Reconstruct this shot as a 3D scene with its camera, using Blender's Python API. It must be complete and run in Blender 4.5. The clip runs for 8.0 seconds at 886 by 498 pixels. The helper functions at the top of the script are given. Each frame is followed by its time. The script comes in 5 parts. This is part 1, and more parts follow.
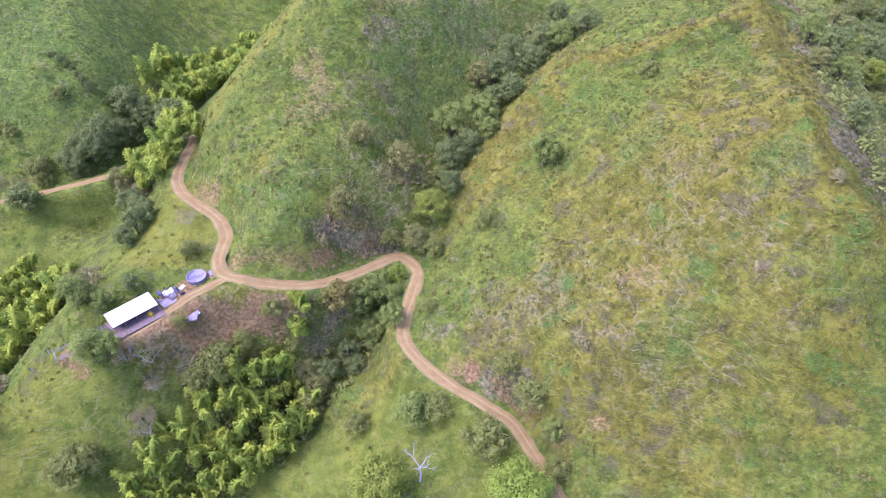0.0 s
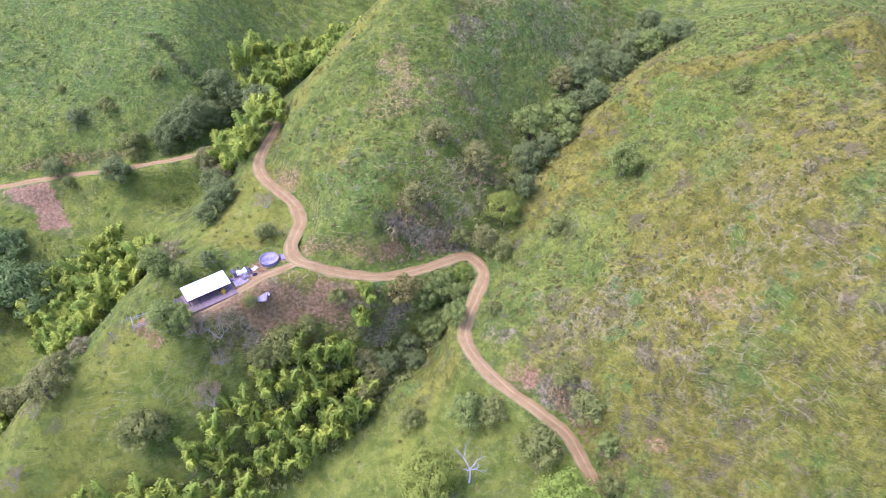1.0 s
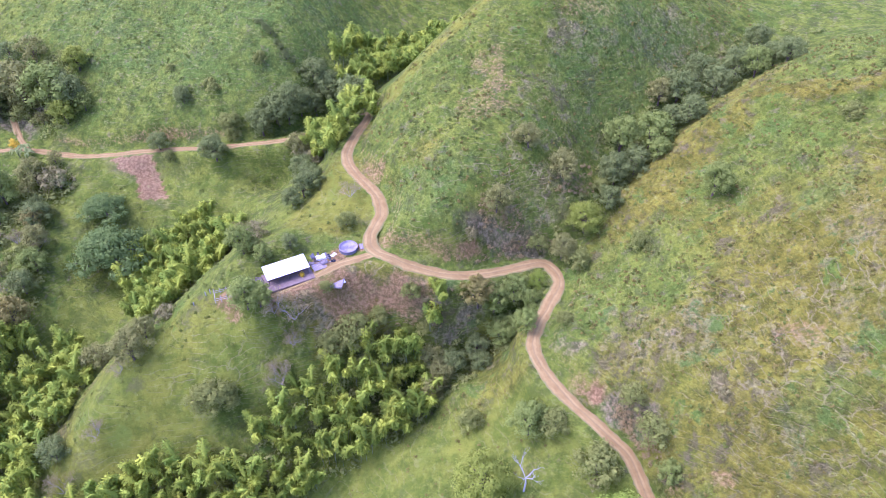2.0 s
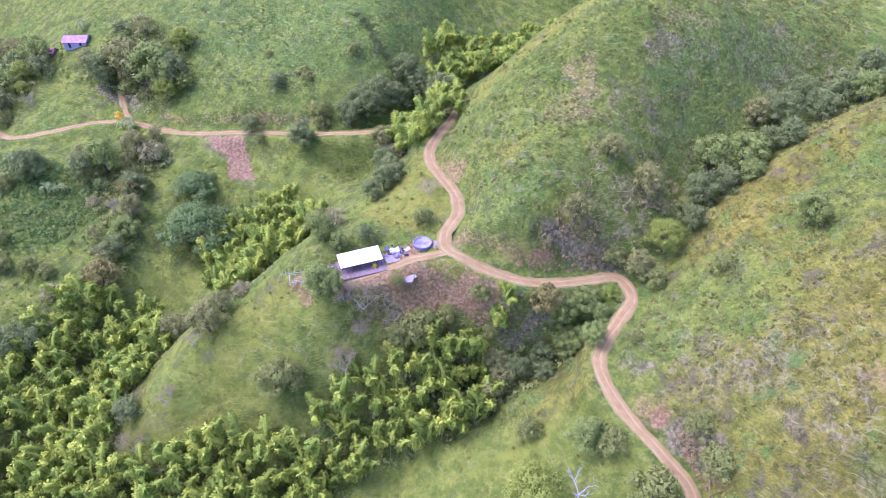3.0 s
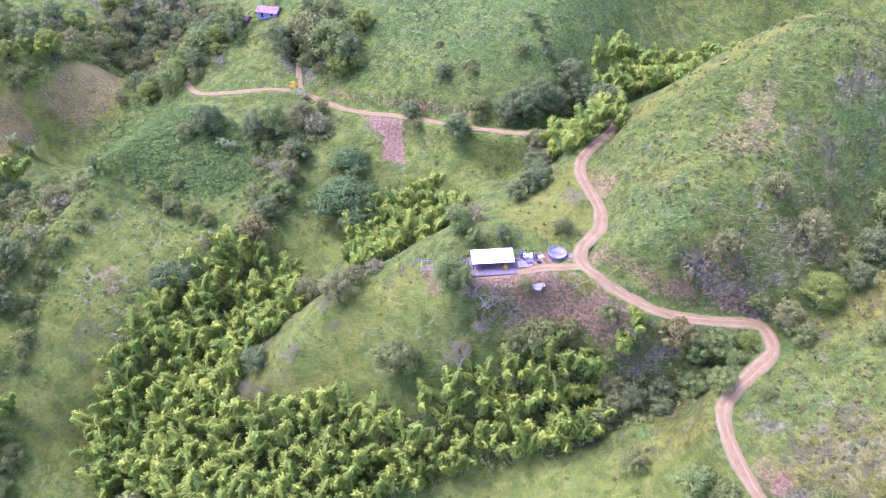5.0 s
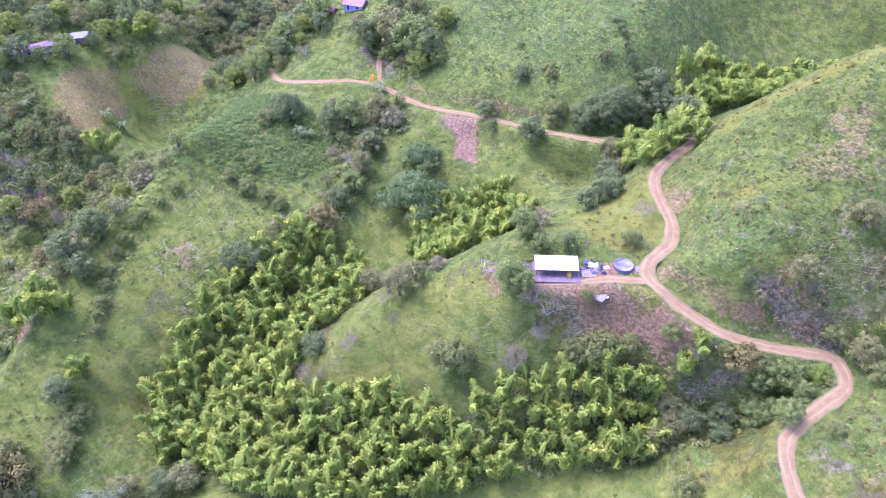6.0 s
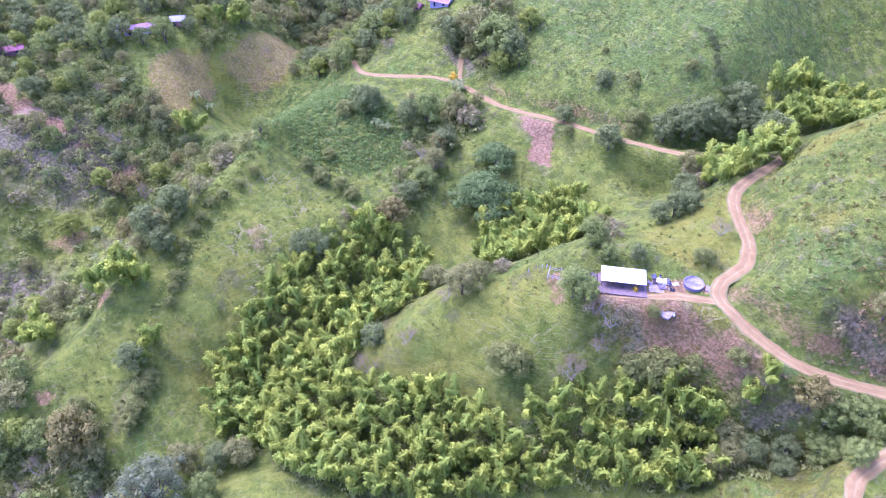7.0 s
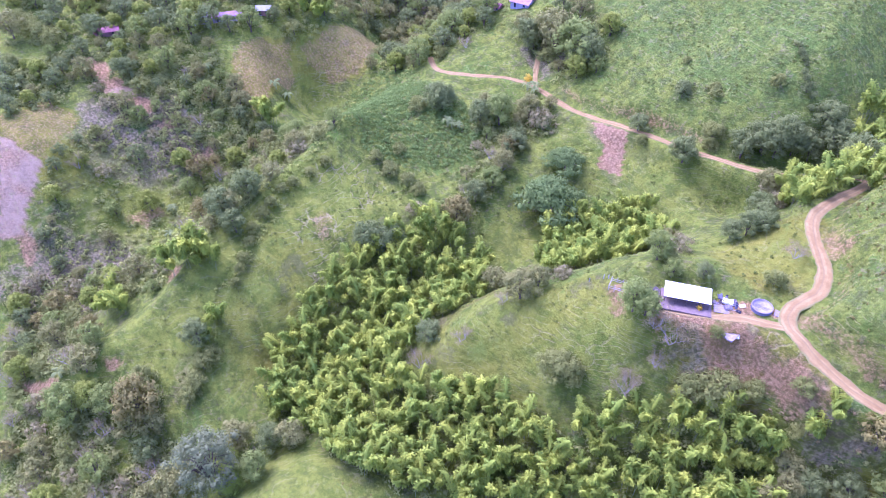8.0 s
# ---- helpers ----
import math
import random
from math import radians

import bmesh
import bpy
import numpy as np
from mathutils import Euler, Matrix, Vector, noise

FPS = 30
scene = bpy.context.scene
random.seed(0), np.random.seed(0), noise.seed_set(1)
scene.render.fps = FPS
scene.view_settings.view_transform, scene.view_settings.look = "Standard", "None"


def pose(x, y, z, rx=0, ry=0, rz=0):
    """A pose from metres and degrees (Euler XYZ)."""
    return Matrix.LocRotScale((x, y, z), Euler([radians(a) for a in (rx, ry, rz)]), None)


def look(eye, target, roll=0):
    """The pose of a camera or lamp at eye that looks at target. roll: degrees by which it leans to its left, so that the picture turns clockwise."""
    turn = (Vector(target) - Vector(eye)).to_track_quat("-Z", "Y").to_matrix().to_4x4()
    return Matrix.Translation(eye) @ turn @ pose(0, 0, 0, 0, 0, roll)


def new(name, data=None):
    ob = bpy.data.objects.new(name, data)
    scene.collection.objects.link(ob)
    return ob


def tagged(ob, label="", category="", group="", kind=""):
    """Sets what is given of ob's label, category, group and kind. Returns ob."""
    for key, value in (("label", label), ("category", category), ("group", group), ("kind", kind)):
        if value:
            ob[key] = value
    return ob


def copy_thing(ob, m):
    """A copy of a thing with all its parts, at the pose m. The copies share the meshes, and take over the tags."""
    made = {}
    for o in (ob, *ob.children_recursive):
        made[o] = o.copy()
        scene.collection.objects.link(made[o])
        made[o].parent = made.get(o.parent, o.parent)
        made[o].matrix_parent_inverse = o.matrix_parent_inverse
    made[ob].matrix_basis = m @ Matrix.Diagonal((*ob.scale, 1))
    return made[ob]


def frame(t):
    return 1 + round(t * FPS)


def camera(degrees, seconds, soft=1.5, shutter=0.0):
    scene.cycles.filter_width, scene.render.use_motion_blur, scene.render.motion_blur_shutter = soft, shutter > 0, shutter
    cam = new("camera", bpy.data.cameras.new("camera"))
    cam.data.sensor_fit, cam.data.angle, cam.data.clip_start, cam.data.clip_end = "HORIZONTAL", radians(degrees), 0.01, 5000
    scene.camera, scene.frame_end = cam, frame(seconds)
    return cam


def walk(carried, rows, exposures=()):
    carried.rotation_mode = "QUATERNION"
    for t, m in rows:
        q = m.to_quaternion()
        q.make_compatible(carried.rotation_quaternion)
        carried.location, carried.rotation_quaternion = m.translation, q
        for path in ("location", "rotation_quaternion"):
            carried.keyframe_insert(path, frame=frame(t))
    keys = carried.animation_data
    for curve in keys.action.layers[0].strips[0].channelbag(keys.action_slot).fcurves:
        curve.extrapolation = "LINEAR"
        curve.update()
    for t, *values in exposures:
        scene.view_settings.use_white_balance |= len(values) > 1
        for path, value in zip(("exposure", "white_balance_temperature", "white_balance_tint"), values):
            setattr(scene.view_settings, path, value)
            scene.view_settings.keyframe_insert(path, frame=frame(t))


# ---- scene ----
# ---- camera ----
cam = camera(65.2, 8.0, soft=0.5)
EYE = 122.0
# seconds, x, y, z above the eye's first height, turn to the left, pitch, lean to the right
ROWS = [
    (0.0, 0.0, 0.0, 0.0, 0.0, -40.85, 0.12),
    (0.5, -0.1, 0.24, 0.11, 3.5, -40.91, 0.16),
    (1.0, -0.19, 0.47, 0.23, 7.39, -40.94, 0.17),
    (1.5, -0.29, 0.71, 0.35, 11.62, -40.96, 0.17),
    (3.0, -0.6, 1.44, 0.63, 23.75, -41.02, 0.0),
    (3.5, -0.72, 1.68, 0.7, 27.8, -41.03, -0.09),
    (4.0, -0.84, 1.93, 0.77, 31.66, -41.07, -0.2),
    (4.5, -0.96, 2.18, 0.84, 35.07, -41.11, -0.23),
    (6.0, -1.2, 2.93, 1.02, 45.55, -41.29, -0.15),
    (6.5, -1.21, 3.21, 1.07, 49.36, -41.35, -0.08),
    (7.0, -1.2, 3.49, 1.13, 52.94, -41.4, 0.08),
    (7.5, -1.19, 3.79, 1.18, 56.36, -41.41, 0.22),
    (8.0, -1.17, 4.09, 1.22, 59.88, -41.46, 0.35),
]
walk(cam, [(t, pose(x, y, EYE + z, 0, 0, yaw) @ pose(0, 0, 0, 90 + pitch) @ pose(0, 0, 0, 0, 0, -lean)) for t, x, y, z, yaw, pitch, lean in ROWS],
     exposures=[(0.0, 1.68, 4860, 58), (3.5, 1.87, 4660, 67), (8.0, 2.09, 4580, 74)])

# ---- light: bright overcast sky, soft sun from the west ----
SUN_UP, SUN_TURN = 60.0, 255.0
world = bpy.data.worlds.new("sky")
scene.world = world
world.use_nodes = True
wn = world.node_tree
sky = wn.nodes.new("ShaderNodeTexSky")
sky.sky_type, sky.sun_disc = "NISHITA", False
sky.sun_elevation, sky.sun_rotation = radians(SUN_UP), radians(SUN_TURN)
sky.dust_density, sky.air_density, sky.ozone_density = 3.0, 1.0, 1.0
wn.links.new(sky.outputs[0], wn.nodes["Background"].inputs[0])
wn.nodes["Background"].inputs[1].default_value = 0.15
sun = new("sun", bpy.data.lights.new("sun", "SUN"))
sun.data.energy, sun.data.angle, sun.data.color = 1.05, radians(34), (1.0, 0.95, 0.86)
sun_way = Vector((math.sin(radians(SUN_TURN)) * math.cos(radians(SUN_UP)), math.cos(radians(SUN_TURN)) * math.cos(radians(SUN_UP)), math.sin(radians(SUN_UP))))
sun.matrix_world = look(sun_way * 500, (0, 0, 0))


# ---- materials ----
class Nodes:
    """A small writer of node materials."""

    def __init__(self, name, rough=0.9):
        self.m = bpy.data.materials.new(name)
        self.m.use_nodes = True
        self.t = self.m.node_tree
        self.bsdf = self.t.nodes["Principled BSDF"]
        self.bsdf.inputs["Roughness"].default_value = rough
        self.bsdf.inputs["Specular IOR Level"].default_value = 0.25 if rough < 0.6 else 0.06

    def put(self, socket, value):
        if isinstance(value, bpy.types.NodeSocket):
            self.t.links.new(value, socket)
        elif isinstance(value, tuple):
            socket.default_value = (*value, 1.0) if len(value) == 3 and socket.type == "RGBA" else value
        else:
            socket.default_value = value

    def pos(self):
        return self.t.nodes.new("ShaderNodeNewGeometry").outputs["Position"]

    def local(self):
        return self.t.nodes.new("ShaderNodeTexCoord").outputs["Object"]

    def z(self, v):
        n = self.t.nodes.new("ShaderNodeSeparateXYZ")
        self.put(n.inputs[0], v)
        return n.outputs[2]

    def noise(self, v, scale, detail=4.0, rough=0.6, stretch=None):
        if stretch:
            mp = self.t.nodes.new("ShaderNodeMapping")
            mp.inputs["Scale"].default_value = stretch
            self.put(mp.inputs["Vector"], v)
            v = mp.outputs[0]
        n = self.t.nodes.new("ShaderNodeTexNoise")
        self.put(n.inputs["Vector"], v)
        n.inputs["Scale"].default_value, n.inputs["Detail"].default_value, n.inputs["Roughness"].default_value = scale, detail, rough
        return n.outputs["Fac"]

    def edges(self, v, scale):
        """Distance to the rims of wavering cells."""
        w = self.t.nodes.new("ShaderNodeTexNoise")
        self.put(w.inputs["Vector"], v)
        w.inputs["Scale"].default_value, w.inputs["Detail"].default_value = 0.25, 4.0
        warp = self.t.nodes.new("ShaderNodeVectorMath")
        warp.operation = "MULTIPLY_ADD"
        self.put(warp.inputs[0], w.outputs["Color"])
        warp.inputs[1].default_value = (9.0, 9.0, 4.0)
        self.put(warp.inputs[2], v)
        n = self.t.nodes.new("ShaderNodeTexVoronoi")
        n.feature = "DISTANCE_TO_EDGE"
        self.put(n.inputs["Vector"], warp.outputs[0])
        n.inputs["Scale"].default_value = scale
        return n.outputs["Distance"]

    def ramp(self, v, lo, hi, to_lo=0.0, to_hi=1.0):
        n = self.t.nodes.new("ShaderNodeMapRange")
        n.interpolation_type = "SMOOTHSTEP"
        for s, x in zip(n.inputs, (v, lo, hi, to_lo, to_hi)):
            self.put(s, x)
        return n.outputs[0]

    def math(self, op, a, b=0.0):
        n = self.t.nodes.new("ShaderNodeMath")
        n.operation = op
        self.put(n.inputs[0], a)
        self.put(n.inputs[1], b)
        return n.outputs[0]

    def mix(self, f, a, b, kind="MIX"):
        n = self.t.nodes.new("ShaderNodeMix")
        n.data_type, n.blend_type = "RGBA", kind
        self.put(n.inputs[0], f)
        self.put(n.inputs[6], a)
        self.put(n.inputs[7], b)
        return n.outputs[2]

    def attr(self, name):
        n = self.t.nodes.new("ShaderNodeAttribute")
        n.attribute_name = name
        return n.outputs["Fac"]

    def each(self):
        return self.t.nodes.new("ShaderNodeObjectInfo").outputs["Random"]

    def island(self):
        return self.t.nodes.new("ShaderNodeNewGeometry").outputs["Random Per Island"]

    def bump(self, height, strength, distance):
        n = self.t.nodes.new("ShaderNodeBump")
        n.inputs["Strength"].default_value, n.inputs["Distance"].default_value = strength, distance
        self.put(n.inputs["Height"], height)
        self.t.links.new(n.outputs[0], self.bsdf.inputs["Normal"])

    def done(self, colour, through_light=0.0):
        self.put(self.bsdf.inputs["Base Color"], colour)
        if through_light:
            tr = self.t.nodes.new("ShaderNodeBsdfTranslucent")
            mx = self.t.nodes.new("ShaderNodeMixShader")
            mx.inputs[0].default_value = through_light
            self.put(tr.inputs[0], colour)
            self.t.links.new(self.bsdf.outputs[0], mx.inputs[1])
            self.t.links.new(tr.outputs[0], mx.inputs[2])
            self.t.links.new(mx.outputs[0], self.t.nodes["Material Output"].inputs[0])
        return self.m


def ground_material(name="pasture", blades=False):
    n = Nodes(name, 0.95)
    p = n.pos()
    broad, mid, fine = n.noise(p, 0.035, 3), n.noise(p, 0.22, 5, 0.65), n.noise(p, 1.1, 4, 0.62)
    tiny = n.noise(p, 4.0, 3, 0.7)
    lush = n.mix(n.ramp(mid, 0.35, 0.65), (0.112, 0.170, 0.016), (0.250, 0.298, 0.030))
    dry = n.mix(n.ramp(mid, 0.35, 0.65), (0.182, 0.174, 0.015), (0.325, 0.298, 0.030))
    f = n.ramp(n.math("ADD", n.attr("dry"), n.math("MULTIPLY", n.math("SUBTRACT", broad, 0.5), 1.5)), 0.1, 0.9)
    c = n.mix(f, lush, dry)
    scrub = n.mix(n.ramp(fine, 0.35, 0.65), (0.170, 0.160, 0.058), (0.330, 0.275, 0.125))
    c = n.mix(n.ramp(n.math("ADD", n.attr("scrub"), n.math("MULTIPLY", n.math("SUBTRACT", mid, 0.5), 2.0)), 0.3, 0.8), c, scrub)
    # single brighter green and darker weedy patches
    weeds = n.noise(p, 0.11, 5, 0.7)
    c = n.mix(n.ramp(weeds, 0.55, 0.65, 0.0, 0.85), c, (0.125, 0.215, 0.024))
    c = n.mix(n.math("MULTIPLY", n.ramp(weeds, 0.36, 0.46, 0.75, 0.0), n.ramp(n.math("ADD", n.attr("dry"), n.attr("scrub")), 0.0, 0.5, 0.3, 1.0)), c, (0.190, 0.155, 0.062))
    c = n.mix(n.math("MULTIPLY", n.attr("grazed"), n.ramp(broad, 0.3, 0.7, 0.35, 0.75)), c, n.mix(n.ramp(mid, 0.3, 0.7), (0.170, 0.225, 0.018), (0.315, 0.335, 0.036)))
    c = n.mix(n.math("MULTIPLY", n.attr("moist"), n.ramp(mid, 0.25, 0.75, 0.85, 0.35)), c, n.mix(n.ramp(fine, 0.3, 0.7), (0.080, 0.158, 0.026), (0.165, 0.265, 0.046)))
    # withered brown-violet stalks here and there
    c = n.mix(n.math("MULTIPLY", n.ramp(n.noise(p, 0.30, 6, 0.75), 0.54, 0.68), n.ramp(n.attr("grazed"), 0.1, 0.8, 0.5, 0.08)), c, (0.290, 0.220, 0.120))
    # pale trodden lines along the contour
    h = n.math("ADD", n.z(p), n.math("MULTIPLY", n.noise(p, 0.05, 4, 0.55), 8.0))
    line = n.math("ABSOLUTE", n.math("SINE", n.math("MULTIPLY", h, 2.7)))
    line = n.math("MULTIPLY", n.ramp(line, 0.02, 0.36, 1.0, 0.0), n.ramp(n.noise(p, 0.16, 4, 0.7), 0.44, 0.58))
    # a net of narrow cattle paths where the hill is most trodden
    net = n.math("MULTIPLY", n.ramp(n.edges(p, 0.13), 0.012, 0.05, 1.0, 0.0), n.ramp(n.attr("trod"), 0.6, 0.95))
    net = n.math("MULTIPLY", net, n.ramp(n.noise(p, 0.10, 3), 0.40, 0.55))
    step = n.math("MAXIMUM", n.math("MULTIPLY", line, n.attr("trod")), net)
    c = n.mix(n.math("MULTIPLY", step, 0.58), c, (0.42, 0.360, 0.150))
    soil = n.mix(n.ramp(fine, 0.3, 0.7), (0.250, 0.145, 0.052), (0.450, 0.290, 0.112))
    c = n.mix(n.ramp(n.math("ADD", n.attr("soil"), n.math("MULTIPLY", n.math("SUBTRACT", fine, 0.5), 1.3)), 0.25, 1.05), c, soil)
    c = n.mix(n.math("MULTIPLY", n.attr("pale"), n.ramp(n.noise(p, 0.09, 6, 0.7), 0.36, 0.60, 0.35, 0.95)), c, (0.430, 0.320, 0.165))
    if blades:
        c = n.mix(n.island(), n.mix(0.34, c, (0.07, 0.085, 0.022)), n.mix(0.08, c, (0.50, 0.50, 0.15)))
        return n.done(c, 0.2)
    mottle = n.math("ADD", n.math("MULTIPLY", n.noise(p, 0.42, 4, 0.6), 0.6), n.math("MULTIPLY", fine, 0.4))
    c = n.mix(n.ramp(mottle, 0.38, 0.58), n.mix(n.math("MULTIPLY", n.ramp(n.attr("soil"), 0.5, 1.0, 0.46, 0.15), n.ramp(n.attr("grazed"), 0.2, 0.9, 1.0, 0.30)), c, (0.058, 0.066, 0.014)), c)
    c = n.mix(n.ramp(n.noise(p, 0.55, 4, 0.6), 0.55, 0.72, 0.0, 0.35), c, (0.330, 0.360, 0.085))
    n.bump(n.math("ADD", n.math("SUBTRACT", n.math("MULTIPLY", n.noise(p, 0.6, 6, 0.72), 1.6), n.math("MULTIPLY", step, 0.3)), n.math("MULTIPLY", tiny, 0.4)), 1.0, 1.25)
    return n.done(c)


def dirt_road_material():
    n = Nodes("dirt_road", 0.95)
    p = n.pos()
    u = n.attr("across")
    c = n.mix(n.ramp(n.noise(p, 0.35, 6, 0.7), 0.3, 0.7), (0.225, 0.146, 0.042), (0.285, 0.200, 0.062))
    wheel = n.math("ADD", u, n.math("MULTIPLY", n.math("SUBTRACT", n.noise(p, 0.18, 3), 0.5), 0.55))
    streak = n.math("SINE", n.math("MULTIPLY", wheel, 7.5))
    c = n.mix(n.math("MULTIPLY", n.ramp(streak, -0.2, 0.9), n.ramp(n.noise(p, 0.25, 3), 0.35, 0.6, 0.1, 0.6)), c, (0.350, 0.258, 0.086))
    c = n.mix(n.ramp(n.math("ABSOLUTE", wheel), 0.0, 0.16, 0.45, 0.0), c, (0.190, 0.150, 0.060))
    c = n.mix(n.ramp(n.noise(p, 2.2, 5, 0.7), 0.55, 0.7, 0.0, 0.4), c, (0.150, 0.100, 0.045))
    edge = n.ramp(n.math("ADD", n.math("ABSOLUTE", u), n.math("MULTIPLY", n.noise(p, 0.7, 5, 0.7), 0.8)), 1.08, 1.32)
    c = n.mix(edge, c, (0.190, 0.180, 0.052))
    n.bump(n.noise(p, 2.5, 5), 0.5, 0.2)
    return n.done(c)


def plain(name, colour, rough=0.7, grain=2.0, vary=0.25, metal=0.0):
    n = Nodes(name, rough)
    n.bsdf.inputs["Metallic"].default_value = metal
    dark = tuple(v * (1 - vary) for v in colour)
    c = n.mix(n.ramp(n.noise(n.local(), grain, 5), 0.3, 0.7), dark, colour)
    n.bump(n.noise(n.local(), grain * 6, 3), 0.15, 0.02)
    return n.done(c)


GRASS, BLADES, DIRT = ground_material(), ground_material("grass_blades", True), dirt_road_material()

# ---- lie of the land: lines of ridge, face, gully and stream as x, y, height in metres ----
ROAD = [(27, 80, -24), (23, 88, -22), (20, 93, -20), (16, 98, -17.5), (9, 102, -15.5), (1, 107, -14), (-6, 113, -12.5), (-10, 119, -11.5), (-10, 126, -10.5), (-8, 134, -9.5), (-7, 142, -8.5), (-12, 147, -8), (-18, 143, -7), (-26, 136, -5.5), (-36, 131, -3.8), (-46, 130, -1.8), (-56, 131, 0), (-59, 136, 1), (-59, 144, 2), (-63, 151, 3), (-70, 157, 3.5), (-77, 165, 4), (-79, 173, 4.3), (-79, 184, 4.5)]
ROAD_FAR = [(-79, 184, 4.5), (-81, 194, 3), (-92, 193, -2), (-107, 185, -6), (-129, 177, -8), (-151, 172, -10), (-167, 166, -11), (-180, 163, -12), (-199, 162, -12), (-212, 156, -12), (-223, 146, -13), (-237, 139, -15), (-253, 144, -17)]
GULLY = [(-4, 157, -8), (2, 176, 0), (14, 196, 7), (28, 219, 12), (46, 238, 18), (59, 257, 22)]
CREST_R_LEFT = [(3, 155, -1), (10, 170, 8), (21, 191, 17), (39, 207, 26), (55, 221, 33)]
CREST_R = [(100, 207, 42), (86, 142, 42), (85, 118, 36), (92, 110, 31), (89, 192, 43), (63, 181, 39)]
FACE_R = [(70, 96, 21), (81, 86, 9), (55, 84, -13), (80, 73, -4), (32, 106, 4), (47, 117, 12), (56, 132, 27), (73, 153, 38), (30, 170, 16), (15, 146, 4), (35, 92, -10), (21, 107, -6), (9, 120, -4), (62, 95, 6), (39, 136, 12), (68, 115, 29)]
BACK_R = [(202, 309, -12), (146, 198, -2), (154, 278, 8), (100, 150, 35), (99, 122, 28), (112, 140, 22), (112, 200, 38), (122, 205, 30)]
FACE_M = [(-28, 152, 10), (-14, 171, 14), (-36, 189, 30), (-1, 215, 32), (-51, 157, 15), (-23, 210, 41), (23, 239, 28), (-33, 137, 1), (-21, 147, -3), (-50, 136, 5), (-42, 174, 23), (-26, 175, 22), (-9, 162, 6)]
CREST_M = [(-42, 217, 42), (-51, 206, 34), (-59, 197, 27), (-69, 186, 16), (-76, 184, 9)]
HILL_H = [(-191, 181, -3), (-156, 180, 0), (-134, 193, 5), (-110, 205, 4), (-184, 203, 14), (-148, 214, 20), (-118, 218, 21), (-125, 245, 26), (-162, 203, 10)]
STREAM_A = [(-60, 318, 6), (-72, 282, -2), (-86, 245, -8), (-101, 203, -12), (-110, 178, -22), (-118, 152, -29), (-129, 129, -35), (-143, 104, -40), (-141, 78, -44), (-142, 51, -47), (-148, 28, -50)]
STREAM_B = [(-15, 143, -14), (-23, 138, -23), (-30, 127, -30), (-38, 113, -36), (-53, 93, -41), (-75, 70, -44), (-113, 45, -48), (-124, 9, -52), (-128, -20, -56)]
SPUR = [(-64, 129, 0), (-75, 115, -1), (-91, 107, -4), (-94, 100, -8), (-105, 84, -16), (-112, 74, -24), (-117, 64, -33), (-70, 105, -13), (-86, 88, -20), (-100, 75, -31), (-60, 117, -7), (-49, 127, -5), (-33, 130, -10), (-94, 127, -4), (-83, 139, -1), (-81, 154, 1), (-66, 142, 2), (-68, 99, -24), (-50, 115, -19)]
MEADOW = [(-112, 159, -16), (-147, 166, -16), (-154, 155, -17), (-155, 137, -24), (-154, 117, -30), (-132, 159, -19), (-165, 106, -27), (-170, 91, -28)]
PLANTATION = [(-204, 118, -14), (-225, 104, -16), (-205, 102, -19), (-185, 118, -22), (-258, 166, -9), (-231, 172, -7), (-249, 188, -1)]
CREST_L = [(-212, 116, -14), (-217, 90, -14), (-203, 65, -17), (-197, 47, -20), (-190, 31, -23), (-180, 14, -29), (-172, -5, -37), (-173, -24, -42)]
SLOPE_L = [(-189, 80, -24), (-175, 56, -27), (-159, 33, -36), (-142, 11, -45), (-147, -4, -46), (-180, 93, -28)]
FOREST = [(-295, 147, -38), (-280, 98, -42), (-242, 47, -42), (-232, 17, -46), (-228, -6, -50), (-214, -33, -53), (-169, -42, -56)]
HILL_L = [(-281, 25, -24), (-308, 11, -14), (-271, -17, -18), (-297, -13, -15), (-262, 4, -36), (-247, -32, -36), (-310, 71, -6), (-295, 108, -14), (-279, 76, -24), (-340, 40, -10), (-356, -2, -4), (-295, 130, -22)]
NEAR_BANK = [(-37, 95, -33), (-21, 106, -27), (-9, 110, -20), (-3, 88, -28), (-27, 113, -24), (10, 94, -23), (-101, 23, -42), (-103, 11, -43)]
OUTER = [(0, 0, -45), (60, 0, -30), (-60, 0, -48), (0, -150, -50), (200, -100, 10), (200, 100, 0), (300, 250, 30), (150, 420, 60), (-50, 420, 60), (-250, 320, 45), (-400, 250, 20), (-450, 60, 10), (-420, -120, 10), (-220, -180, -50), (-60, 320, 40)]
FOLD_R = [(16, 179, 10), (26.6, 186.5, 19), (36.8, 192, 26), (48.4, 187, 33), (59.6, 184, 38), (73.5, 186, 42), (89, 195, 44)]
NOSE_R = [(62, 166, 33), (52, 154, 27), (46, 148, 21), (31, 136, 8), (23, 124, 3)]
RIM_R = [(91, 195, 44), (86, 170, 41), (81.5, 140, 41), (81.6, 125, 38), (85, 117, 35), (91, 110, 31)]
LAND = np.array(ROAD[::2] + ROAD_FAR[::2] + GULLY + CREST_R_LEFT + CREST_R + FACE_R + BACK_R + FACE_M + CREST_M + HILL_H + STREAM_A + STREAM_B + SPUR + MEADOW + PLANTATION + CREST_L + SLOPE_L + FOREST + HILL_L + NEAR_BANK + OUTER, dtype=float)


def bend(r2):
    return 0.5 * r2 * np.log(r2 + 1e-9)


